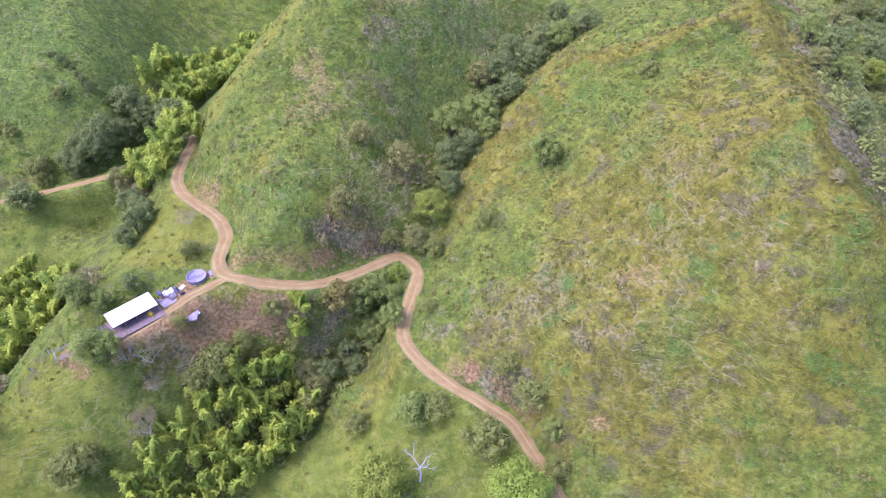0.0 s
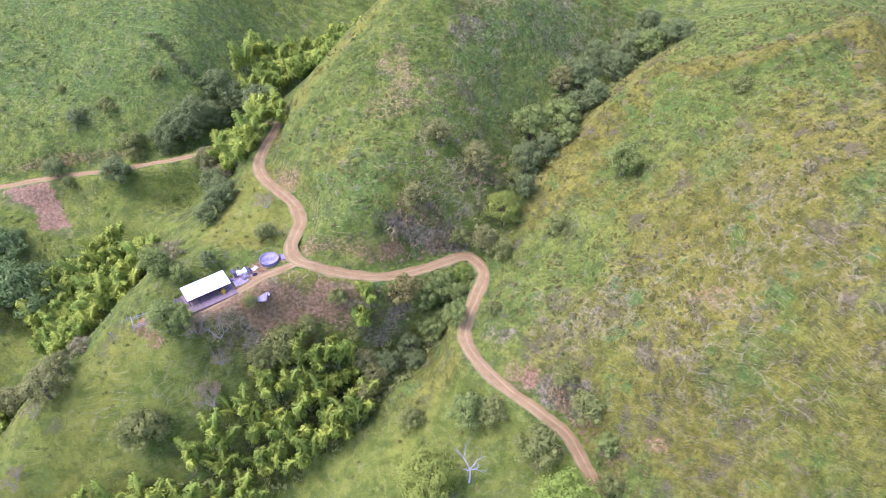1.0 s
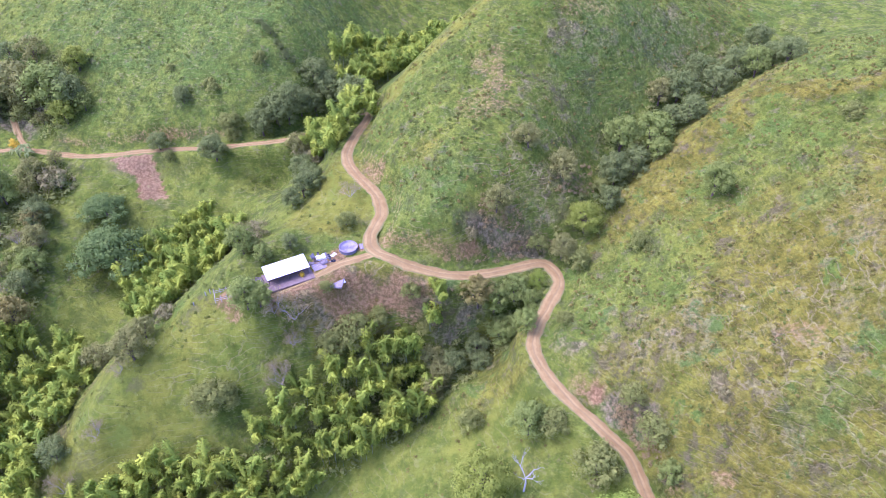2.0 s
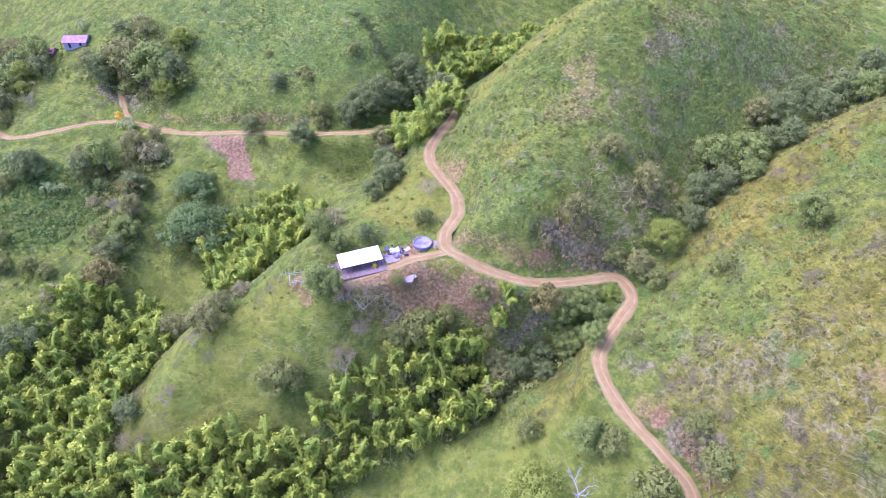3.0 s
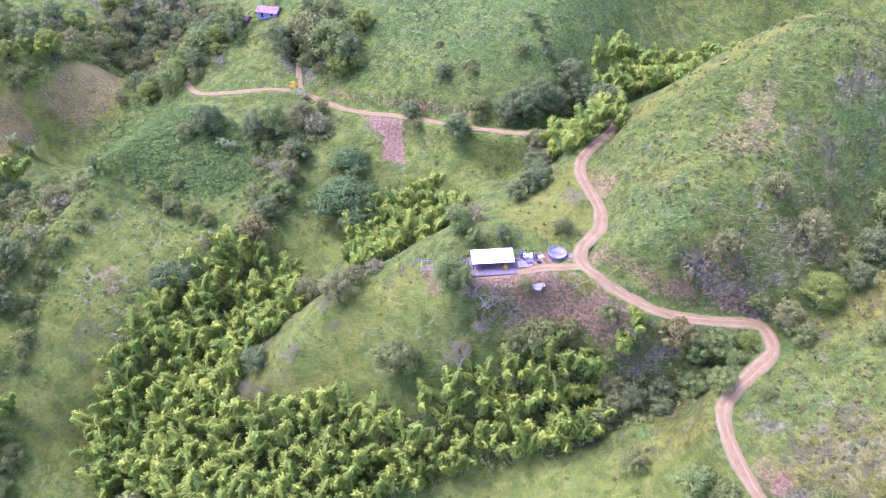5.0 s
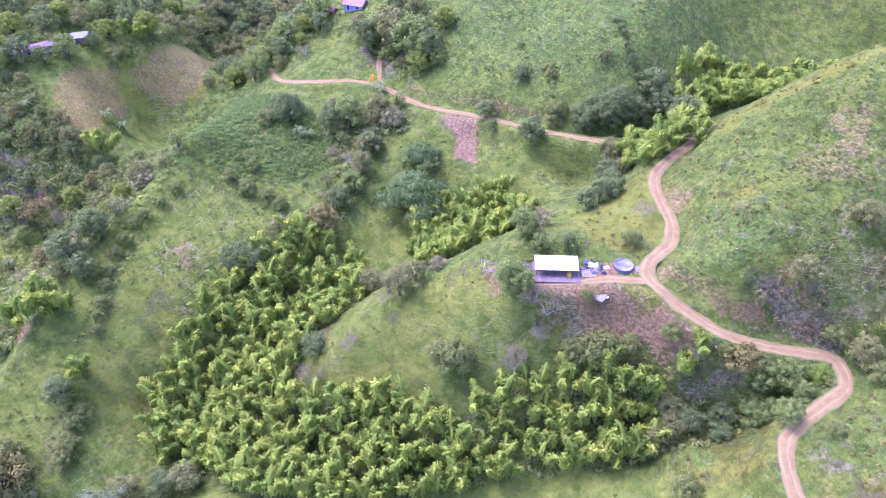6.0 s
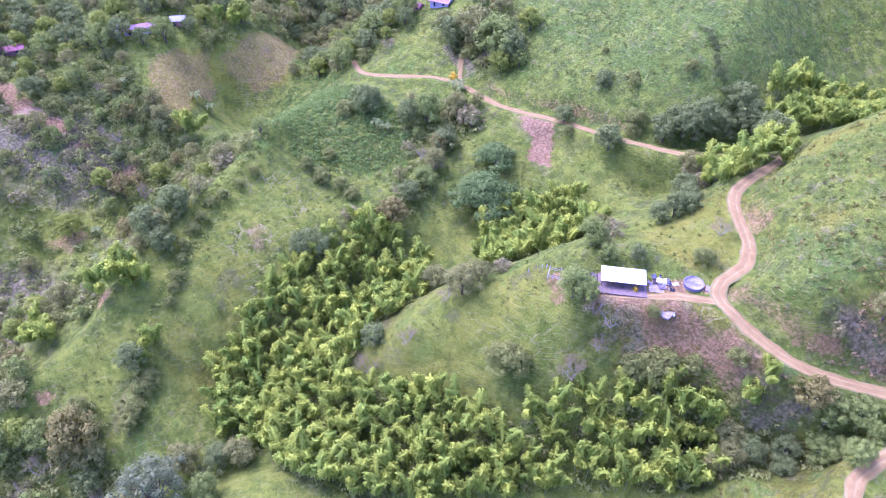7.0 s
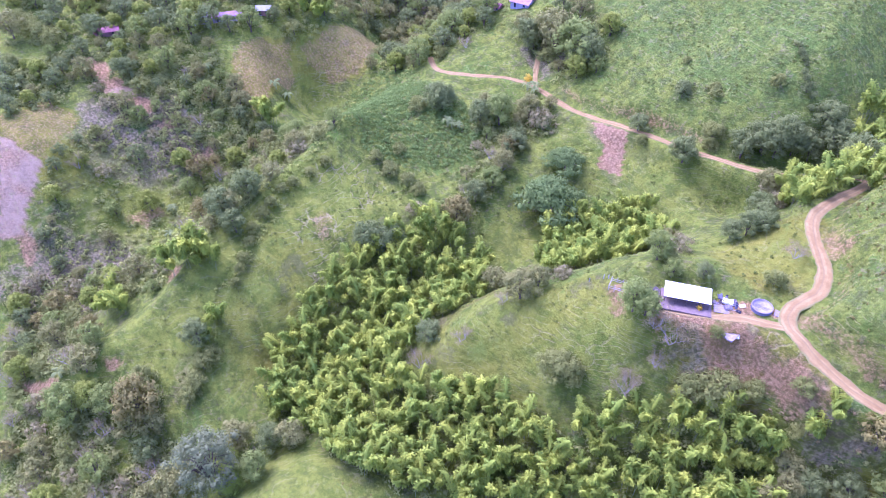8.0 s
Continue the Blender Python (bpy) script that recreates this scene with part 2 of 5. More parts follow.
def sheet_weights(pts, stiff):
    """A thin elastic sheet through the land's lines."""
    n = len(pts)
    xy = pts[:, :2] / 100
    k = bend(((xy[:, None] - xy[None]) ** 2).sum(2)) + np.eye(n) * stiff
    q = np.c_[np.ones(n), xy]
    return np.linalg.solve(np.block([[k, q], [q.T, np.zeros((3, 3))]]), np.r_[pts[:, 2], 0, 0, 0])


LAND_W = sheet_weights(LAND, 0.004)


def sheet(x, y):
    out = np.empty(len(x))
    base = LAND[:, :2] / 100
    for i in range(0, len(x), 20000):
        a = np.c_[x[i:i + 20000], y[i:i + 20000]] / 100
        k = bend(((a[:, None] - base[None]) ** 2).sum(2))
        out[i:i + 20000] = k @ LAND_W[:len(LAND)] + LAND_W[-3] + a @ LAND_W[-2:]
    return out


LATTICE = np.random.RandomState(7).rand(256, 256)


def value_noise(x, y, size, shift=0):
    u, v = x / size + 17.3 * shift + 500, y / size + 31.7 * shift + 500
    i, j = np.floor(u).astype(int), np.floor(v).astype(int)
    f, g = u - i, v - j
    f, g = f * f * (3 - 2 * f), g * g * (3 - 2 * g)
    a, b, c, d = LATTICE[i % 256, j % 256], LATTICE[(i + 1) % 256, j % 256], LATTICE[i % 256, (j + 1) % 256], LATTICE[(i + 1) % 256, (j + 1) % 256]
    return (a * (1 - f) + b * f) * (1 - g) + (c * (1 - f) + d * f) * g - 0.5


def smooth(v, lo, hi):
    t = np.clip((v - lo) / (hi - lo), 0, 1)
    return t * t * (3 - 2 * t)


def curve_through(pts, step=1.0):
    """A smooth line through pts, a point about every step metres (Catmull-Rom)."""
    p = np.array(pts, dtype=float)
    p = np.vstack([2 * p[0] - p[1], p, 2 * p[-1] - p[-2]])
    out = []
    for i in range(1, len(p) - 2):
        n = max(2, int(np.linalg.norm(p[i + 1] - p[i]) / step))
        for t in np.arange(n)[:, None] / n:
            out.append(0.5 * (2 * p[i] + (p[i + 1] - p[i - 1]) * t + (2 * p[i - 1] - 5 * p[i] + 4 * p[i + 1] - p[i + 2]) * t ** 2 + (3 * p[i] - p[i - 1] - 3 * p[i + 1] + p[i + 2]) * t ** 3))
    out.append(p[-2])
    return np.array(out)


def near(line, x, y, reach):
    """For each place: how far the line is, and the line's height there."""
    dist, high = np.full(len(x), 1e3), np.zeros(len(x))
    lo, hi = line[:, :2].min(0) - reach, line[:, :2].max(0) + reach
    pick = np.where((x > lo[0]) & (x < hi[0]) & (y > lo[1]) & (y < hi[1]))[0]
    for i in range(0, len(pick), 20000):
        s = pick[i:i + 20000]
        d = (x[s][:, None] - line[None, :, 0]) ** 2 + (y[s][:, None] - line[None, :, 1]) ** 2
        m = d.argmin(1)
        dist[s], high[s] = np.sqrt(d[np.arange(len(s)), m]), line[m, 2]
    return dist, high


CREST_L_LINE = curve_through(CREST_L[1:], 2.0)
FOLD_R_LINE, NOSE_R_LINE, RIM_R_LINE = curve_through(FOLD_R, 2.0), curve_through(NOSE_R, 2.0), curve_through(RIM_R, 2.0)
ROAD_LINE, ROAD_FAR_LINE = curve_through(ROAD), curve_through(ROAD_FAR)
DRIVE = [(-55.5, 130, -0.1), (-59, 127, -0.2), (-63.5, 123.5, -0.4), (-68, 118, -0.8), (-73, 112.7, -1.0), (-79, 107.3, -1.3)]
DRIVE_LINE = curve_through(DRIVE)
YARD_LINE = curve_through([(-60, 132.5, 0.0), (-64.5, 128.5, -0.1), (-70, 123, -0.4), (-75, 117, -0.7), (-81, 112, -1.0)])
BRANCH_LINE = curve_through([(-199, 162, -12), (-207, 168, -11.0), (-216, 176, -9.0)])


def spaced(lo, hi, step, reach):
    core = list(np.arange(lo, hi + step / 2, step))
    for s, edge in ((-1, 0), (1, -1)):
        d = step
        while abs(core[edge]) < reach:
            d *= 1.17
            core = [core[0] - d] + core if s < 0 else core + [core[-1] + d]
    return np.array(core)


GX, GY = spaced(-370, 170, 1.5, 2600), spaced(-60, 300, 1.5, 2600)


def build_heights():
    xx, yy = np.meshgrid(GX, GY)
    x, y = xx.ravel(), yy.ravel()
    z = np.clip(sheet(x, y), -120, 130)
    away = np.hypot(x + 90, y - 110)
    hills = 25 + 90 * value_noise(x, y, 400, 3) + 60 * value_noise(x, y, 170, 4)
    z = z + (hills - z) * smooth(away, 330, 600)
    rough = 2.4 * value_noise(x, y, 22, 1) + 1.2 * value_noise(x, y, 9, 2) + 0.55 * value_noise(x, y, 4, 5) + 0.35 * value_noise(x, y, 2.2, 6)
    for line, lift, half in ((CREST_L_LINE, 3.2, 9.0), (FOLD_R_LINE, 2.4, 8.0), (NOSE_R_LINE, 2.0, 9.0), (RIM_R_LINE, 1.6, 6.0)):
        z = z + lift * (1 - smooth(near(line, x, y, 20)[0], 0.0, half))
    calm = np.ones(len(x))
    for line, half, bank in ((ROAD_LINE, 2.9, 7.0), (ROAD_FAR_LINE, 2.7, 7.0), (DRIVE_LINE, 3.0, 7.0), (YARD_LINE, 4.2, 8.0), (BRANCH_LINE, 2.4, 5.0)):
        d, h = near(line, x, y, 15)
        w = 1 - smooth(d, half, bank)
        z = z + (h - z) * w
        calm *= 1 - w * 0.97
    return (z + rough * calm).reshape(xx.shape)


GZ = build_heights()


def ground_at(x, y):
    """Height of the ground there."""
    i, j = int(np.clip(np.searchsorted(GX, x) - 1, 0, len(GX) - 2)), int(np.clip(np.searchsorted(GY, y) - 1, 0, len(GY) - 2))
    f, g = (x - GX[i]) / (GX[i + 1] - GX[i]), (y - GY[j]) / (GY[j + 1] - GY[j])
    return float((GZ[j, i] * (1 - f) + GZ[j, i + 1] * f) * (1 - g) + (GZ[j + 1, i] * (1 - f) + GZ[j + 1, i + 1] * f) * g)


def spot(x, y, cx, cy, rx, ry, turn=0.0):
    """1 within an oval patch, falling to 0 past its rim."""
    a = radians(turn)
    u, v = (x - cx) * math.cos(a) + (y - cy) * math.sin(a), -(x - cx) * math.sin(a) + (y - cy) * math.cos(a)
    return 1 - smooth(np.hypot(u / rx, v / ry), 0.55, 1.25)


# bare soil, rough grey-green growth, dry yellow grass, trodden hillsides: x, y, half length, half width, turn, strength
SOIL_A = [(-60, 120, 14.0, 5.0, 30, 0.85), (-72, 110.5, 10.0, 3.4, 38, 0.95), (-66.5, 124.5, 6.5, 3.2, 45, 1.0), (-61, 131, 3.5, 1.8, 30, 1.0), (-88, 108, 5.0, 2.6, 30, 0.9), (-49, 124.5, 13.0, 3.6, 15, 0.85), (7.5, 109.0, 2.6, 2.0, -60, 1.2), (4.5, 109.5, 3.0, 1.4, -30, 0.8), (35, 92, 3.4, 1.5, -8, 0.75), (46, 117, 5.5, 3.5, -25, 0.6), (-32, 140, 4.6, 1.6, 40, 0.85), (-27, 149, 5.5, 2.3, 26, 0.6), (-38, 186, 7.4, 6.7, 5, 0.6), (-36, 175, 8.8, 7.1, 11, 0.55), (-69, 160, 4.4, 4.1, -16, 0.7), (-55, 136, 3.0, 3.3, -16, 0.7), (-77, 111, 7.9, 3.8, 8, 0.75), (-86, 105, 5.9, 1.9, -16, 0.75), (-59, 126, 8.4, 1.9, 10, 0.45), (-71, 151, 3.8, 2.3, -4, 0.55), (-7, 168, 6.5, 4.5, 48, 0.45), (65, 139, 2.3, 2.2, -42, 0.55), (42, 111, 2.7, 1.6, -19, 0.45)]
SOIL_B = [(-15, 213, 11.6, 3.1, 28, 0.5), (-312, 12, 12.0, 6.0, 20, 0.95), (-298, 18, 9.0, 5.5, 30, 0.95), (-287, 23, 7.0, 4.5, 40, 0.95), (-275, 30, 6.5, 2.7, 74, 0.75), (-260, 38, 8.5, 4.2, 64, 0.75), (-241, 12, 10.4, 5.0, 64, 0.7), (-240, -32, 3.4, 7.3, 77, 0.85), (-181, -38, 10.9, 2.1, 40, 0.9), (-166, -15, 4.2, 2.4, 52, 0.85), (-177, 59, 3.4, 5.9, 80, 0.6), (-186, 10, 3.7, 3.4, 38, 0.85), (-179, 59, 3.5, 4.6, 48, 0.5), (-65, 158, 2.4, 4.4, -16, 0.7), (2, 111, 3.6, 2.3, -16, 0.6)]
SCRUB_A = [(-17, 158, 11.7, 13.7, 24, 0.45), (-14, 184, 19.5, 14.1, 34, 0.4), (17, 228, 28.6, 12.4, 26, 0.45), (-23, 147, 14.6, 2.1, 19, 0.85), (14, 105, 8.2, 3.6, -24, 0.95), (-1, 118, 6.2, 2.3, -14, 0.7), (29, 119, 16.0, 9.3, -19, 0.45), (59, 119, 17.3, 6.7, -32, 0.4), (55, 140, 13.9, 8.6, -42, 0.4), (130, 210, 26, 90, -22, 1), (95, 132, 6.2, 16.4, 17, 1), (-46, 125, 15.2, 2.6, 12, 0.65), (-64, 112, 12.2, 3.9, 22, 0.6), (-336, 178, 41.5, 20.2, 17, 0.8), (-200, 112, 20.0, 14.5, 41, 0.25), (-272, 19, 31.0, 20.9, 70, 0.8)]
SCRUB_B = [(18, 118, 14.0, 9.0, -30, 0.45), (40, 100, 14.0, 6.0, -20, 0.42), (-222, -17, 29.9, 26.4, 34, 0.8), (-209, 180, 13.3, 15.9, 9, 0.7), (-31, 127, 8.8, 1.1, 31, 0.7), (-228, 70, 10.0, 26.0, 44, 0.5), (-154, 4, 6.6, 7.7, 66, 0.6), (-14, 204, 15.1, 7.7, 31, 0.5)]
DRY_A = [(61, 134, 43.3, 35.5, -14, 0.8), (57, 93, 35.2, 15.4, -16, 0.7), (88, 165, 9, 48, -6, 1), (20, 177, 12.2, 40.6, -34, 0.8), (-58, 199, 28, 6, 44, 0.75), (-51, 153, 11.5, 9.8, -13, 0.35), (-73, 139, 9.9, 9.4, -4, 0.85), (-78, 157, 12.9, 8.8, -2, 0.8), (-170, 42, 12.3, 12.2, 75, 0.6), (-157, 24, 9.9, 11.7, 73, 0.6), (-111, 80, 20.9, 15.7, 40, 0.55), (-95, 100, 9.1, 10.7, 1, 0.6), (-19, 122, 12.2, 10.8, -43, 0.5), (-277, -16, 13.0, 15.8, 99, 0.8), (-291, 105, 20.7, 5.4, 73, 0.7), (-75, 142, 15.2, 9.4, 23, 0.8)]
DRY_B = [(28, 112, 26.0, 18.0, -20, 0.75), (-60, 117, 18.0, 8.0, 30, 0.9), (-105, 89, 16.9, 18.9, 27, 0.5), (-48, 127, 16.6, 3.5, 9, 0.6), (-266, -12, 14.5, 14.1, 98, 0.6)]
TROD_A = [(-23, 157, 16.1, 9.6, 23, 1), (-53, 124, 20.1, 6.8, 10, 1), (-189, 76, 12.0, 16.3, 80, 1), (-173, 55, 12.8, 13.0, 75, 1), (53, 113, 38.6, 35.8, -22, 0.85), (70, 150, 25, 40, -20, 0.7), (-42, 140, 23.3, 7.7, 26, 0.7), (-161, 25, 11.7, 13.2, 71, 0.7), (-83, 95, 22.7, 8.1, 33, 0.8), (-59, 116, 17.9, 4.2, 30, 1), (-37, 186, 13.3, 16.9, 15, 0.5), (-287, 114, 31.8, 10.1, 110, 0.9), (-150, 205, 46.6, 27.7, 21, 0.5)]
GRAZED = [(-98, 86, 34, 17, 42, 1), (-80, 146, 20, 17, 20, 1), (-62, 138, 12, 9, 0, 0.8), (-30, 96, 40, 12, 25, 0.9), (8, 88, 20, 9, -25, 0.7), (-60, 70, 40, 9, 38, 0.9), (-165, 40, 36, 20, 62, 0.9), (-140, 160, 34, 16, 10, 0.6), (-125, 168, 20, 10, 20, 0.6), (-148, 112, 30, 9, 60, 0.8), (-160, 8, 26, 14, 50, 0.8), (-58, 200, 30, 6, 44, 0.8), (-172, 146, 26, 6, 60, 0.6), (-104, 20, 18, 12, 40, 0.8), (-250, 6, 38, 20, 45, 0.9), (-190, 66, 28, 16, 68, 1), (-290, 98, 26, 20, 90, 0.7)]
MOIST = [(-150, 222, 80, 42, 12, 0.6), (4, 214, 26, 16, 40, 0.6), (-6, 196, 14, 12, 30, 0.5), (52, 152, 7, 5, 10, 0.7), (74, 128, 7, 5, 10, 0.7), (48, 104, 8, 6, -20, 0.6), (-46, 150, 14, 10, 20, 0.5), (-128, 140, 14, 22, 30, 0.4)]
TERRACE_A = [(-293, 69), (-302, 85), (-298, 100), (-285, 88), (-265, 66), (-283, 62)]
TERRACE_B = [(-295, 101), (-303, 129), (-302, 146), (-275, 121), (-285, 103)]
TILLED = [(-167, 164), (-153, 169), (-143, 159), (-152, 155), (-155, 162), (-162, 162)]
FIELD_FAR = [(-289, -25), (-298, -7), (-285, 1), (-264, -17), (-277, -27)]
FIELD_BARE = [(-277, -27), (-264, -17), (-257, -22), (-243, -32), (-243, -39)]
GROUND_MARKS = {
    "soil": (SOIL_A + SOIL_B, ((TILLED, 1.3), (FIELD_BARE, 1.0), (FIELD_FAR, 0.55), (TERRACE_A, 0.60), (TERRACE_B, 0.60))),
    "scrub": (SCRUB_A + SCRUB_B, ()),
    "dry": (DRY_A + DRY_B, ((FIELD_FAR, 1.0), (TERRACE_A, 1.0), (TERRACE_B, 1.0))),
    "trod": (TROD_A, ()),
    "grazed": (GRAZED, ((TERRACE_A, 0.8), (TERRACE_B, 0.8), (FIELD_FAR, 1.0))),
    "moist": (MOIST, ()),
    "pale": ([(-293, 22, 9, 3, 66, 0.7)], ((FIELD_BARE, 1.0), (TILLED, 0.2))),
}


def in_ring(x, y, ring):
    hit = np.zeros(len(x), dtype=bool)
    for (x1, y1), (x2, y2) in zip(ring, ring[1:] + ring[:1]):
        hit ^= ((y1 > y) != (y2 > y)) & (x < (x2 - x1) * (y - y1) / (y2 - y1 + 1e-9) + x1)
    return hit


def marks(name, x, y):
    """How strongly a mark lies on the ground at each place."""
    spots, rings = GROUND_MARKS[name]
    v = np.full(len(x), 0.40 if name == "trod" else 0.0)
    wx = value_noise(x, y, 6, 8) + 0.6 * value_noise(x, y, 2.2, 13)
    wy = value_noise(x, y, 6, 9) + 0.6 * value_noise(x, y, 2.2, 14)
    for *place, strength in spots:
        k = min(9.0, 1.1 * min(place[2], place[3]))
        v = np.maximum(v, spot(x + wx * k, y + wy * k, *place) * strength)
    # yellow grass along the ridge lines, with the lighter tone of lit crests painted in
    if name == "dry":
        for line, wide in ((FOLD_R_LINE, 4.5), (RIM_R_LINE, 5.0)):
            v = np.maximum(v, 1.25 * (1 - smooth(near(line, x + 3 * wx, y + 3 * wy, 15)[0], 0.5, wide)))
    for ring, strength in rings:
        loose = 1.0 if strength > 0.7 else 7.0
        v = np.maximum(v, in_ring(x + loose * value_noise(x, y, 5, 8), y + (loose - 1.0) * value_noise(x, y, 7, 9), ring) * strength)
    return v


def cut_banks(x, y):
    """Bare earth where the road was cut into the hill."""
    out = np.zeros(len(x))
    z = GZ.ravel()
    for line in (ROAD_LINE, ROAD_FAR_LINE):
        d, h = near(line, x, y, 12)
        out = np.maximum(out, smooth(d, 2.2, 3.0) * (1 - smooth(d, 4.5, 8.0)) * smooth(z - h, 0.4, 1.6) * (0.62 + 0.5 * value_noise(x, y, 9, 15)))
    return out


def build_ground():
    ny, nx = GZ.shape
    xx, yy = np.meshgrid(GX, GY)
    x, y = xx.ravel(), yy.ravel()
    idx = np.arange(ny * nx).reshape(ny, nx)
    quads = np.stack([idx[:-1, :-1], idx[:-1, 1:], idx[1:, 1:], idx[1:, :-1]], -1).reshape(-1, 4)
    me = bpy.data.meshes.new("ground")
    me.from_pydata(np.c_[x, y, GZ.ravel()].tolist(), [], quads.tolist())
    for name in GROUND_MARKS:
        v = marks(name, x, y)
        if name == "soil":
            v = np.maximum(v, cut_banks(x, y))
        me.attributes.new(name, "FLOAT", "POINT").data.foreach_set("value", v.astype(np.float32))
    me.polygons.foreach_set("use_smooth", np.ones(len(quads), dtype=bool))
    me.materials.append(GRASS)
    me.update()
    return tagged(new("ground", me), "steep green and yellow pasture hills with gullies", "ground", kind="structure")


build_ground()


def build_road(line, half, label, lift=0.13):
    """A worn earth track on the levelled ground, with ruts and an uneven rim."""
    rnd = random.Random(len(line))
    bm = bmesh.new()
    lay = bm.verts.layers.float.new("across")
    rows = []
    cols = (-1.0, -0.75, -0.45, -0.15, 0.15, 0.45, 0.75, 1.0)
    wl = wr = 0.0
    for i, p in enumerate(line):
        a, b = line[max(i - 2, 0)], line[min(i + 2, len(line) - 1)]
        d = (b - a)[:2] / np.linalg.norm((b - a)[:2])
        side = np.array([d[1], -d[0]])
        wl, wr = 0.8 * wl + 0.2 * rnd.uniform(-1.6, 1.6), 0.8 * wr + 0.2 * rnd.uniform(-1.6, 1.6)
        row = []
        for c in cols:
            q = p[:2] + side * c * (half + (wr if c > 0 else wl) * 0.8)
            sag = -0.20 if abs(c) == 1.0 else (-0.05 if abs(c) == 0.45 else 0.0)
            v = bm.verts.new((q[0], q[1], max(p[2], ground_at(q[0], q[1])) + lift + sag))
            v[lay] = c
            row.append(v)
        rows.append(row)
    for r, s in zip(rows, rows[1:]):
        for k in range(len(cols) - 1):
            f = bm.faces.new((r[k], r[k + 1], s[k + 1], s[k]))
            f.smooth = True
    bmesh.ops.recalc_face_normals(bm, faces=bm.faces)
    me = bpy.data.meshes.new("road")
    bm.to_mesh(me)
    me.materials.append(DIRT)
    return tagged(new("road", me), label, "road", kind="structure")


build_road(ROAD_LINE, 2.0, "pale brown dirt road winding along the hillsides")
build_road(ROAD_FAR_LINE, 1.45, "pale dirt road crossing the far pasture")
build_road(DRIVE_LINE, 1.5, "trodden earth drive in front of the shed", 0.08)
build_road(BRANCH_LINE, 1.3, "short reddish dirt track up the bank")


# ---- vegetation ----
class Shape:
    """Collects corners and faces of one mesh."""

    def __init__(self):
        self.v, self.f, self.n = [], [], {}

    def add(self, verts, faces, facing=None):
        k = len(self.v)
        if facing is not None:
            self.n.update((k + i, tuple(facing)) for i in range(len(verts)))
        self.v.extend(tuple(p) for p in verts)
        self.f.extend(tuple(i + k for i in f) for f in faces)

    def outward(self):
        """Turns every face to the side to which its corners look."""
        for i, f in enumerate(self.f):
            a, b, c = (Vector(self.v[k]) for k in f[:3])
            if (b - a).cross(c - a).dot(sum((Vector(self.n[k]) for k in f), Vector())) < 0:
                self.f[i] = f[::-1]

    def mesh(self, name, material, soft=False):
        me = bpy.data.meshes.new(name)
        me.from_pydata(self.v, [], self.f)
        if soft:
            me.polygons.foreach_set("use_smooth", np.ones(len(self.f), dtype=bool))
        me.materials.append(material)
        me.update()
        if self.n:
            me.polygons.foreach_set("use_smooth", np.ones(len(self.f), dtype=bool))
            me.normals_split_custom_set_from_vertices([self.n.get(i, (0.0, 0.0, 0.0)) for i in range(len(self.v))])
        return me


def part(name, shape, material, parent, label="", soft=False):
    ob = new(name, shape.mesh(name, material, soft))
    ob.parent = parent
    if label:
        ob["label"] = label
    return ob


def tube(shape, pts, radii, sides=5):
    rings = []
    for i, p in enumerate(pts):
        d = (Vector(pts[min(i + 1, len(pts) - 1)]) - Vector(pts[max(i - 1, 0)])).normalized()
        a = d.orthogonal().normalized()
        b = d.cross(a)
        rings.append([Vector(p) + (a * math.cos(2 * math.pi * k / sides) + b * math.sin(2 * math.pi * k / sides)) * radii[i] for k in range(sides)])
    faces = [(r * sides + k, r * sides + (k + 1) % sides, (r + 1) * sides + (k + 1) % sides, (r + 1) * sides + k) for r in range(len(pts) - 1) for k in range(sides)]
    shape.add([v for r in rings for v in r], faces + [tuple(range((len(pts) - 1) * sides, len(pts) * sides))])


def leaf(shape, at, way, size, wide, rnd, droop=0.35):
    """A leaf spray: one kinked blade that droops at its tip."""
    side = way.cross(Vector((rnd.uniform(-1, 1), rnd.uniform(-1, 1), rnd.uniform(-0.3, 1)))).normalized() * size * wide
    mid = at + way * size * 0.5
    shape.add([at, mid + side, at + way * size + Vector((0, 0, -size * droop)), mid - side], [(0, 1, 2, 3)])


def clump(shape, c, r, leaves, size, rnd, flat=0.8):
    """A puff of leaf sprays that face outwards, over a few inner ones."""
    for k in range(leaves + 9):
        inner = k < 9
        a, z = rnd.uniform(0, 2 * math.pi), rnd.uniform(-0.55, 1)
        q = math.sqrt(1 - z * z)
        d = Vector((q * math.cos(a), q * math.sin(a), z))
        at = c + Vector((d.x, d.y, d.z * flat)) * r * (0.35 if inner else rnd.uniform(0.3, 1.05) ** 0.5)
        face = (d + Vector((rnd.uniform(-0.5, 0.5), rnd.uniform(-0.5, 0.5), rnd.uniform(-0.2, 0.6)))).normalized()
        way = face.cross(Vector((rnd.uniform(-1, 1), rnd.uniform(-1, 1), rnd.uniform(-1, 1)))).normalized()
        s = min(1.0, r * 0.58) if inner else size * rnd.uniform(0.65, 1.3)
        side = face.cross(way) * s * rnd.uniform(0.34, 0.50)
        bend = face * s * rnd.uniform(-0.05, 0.22)
        shape.add([at - way * s * 0.5, at + side + bend, at + way * s * 0.5, at - side + bend], [(3, 2, 1, 0)], (d + face * 0.35 + Vector((0, 0, 0.25))).normalized())


def muted(c):
    grey = sum(c) / 3
    return tuple((v * 0.96 + grey * 0.04) * 2.10 * w for v, w in zip(c, (1.12, 1.0, 0.56)))


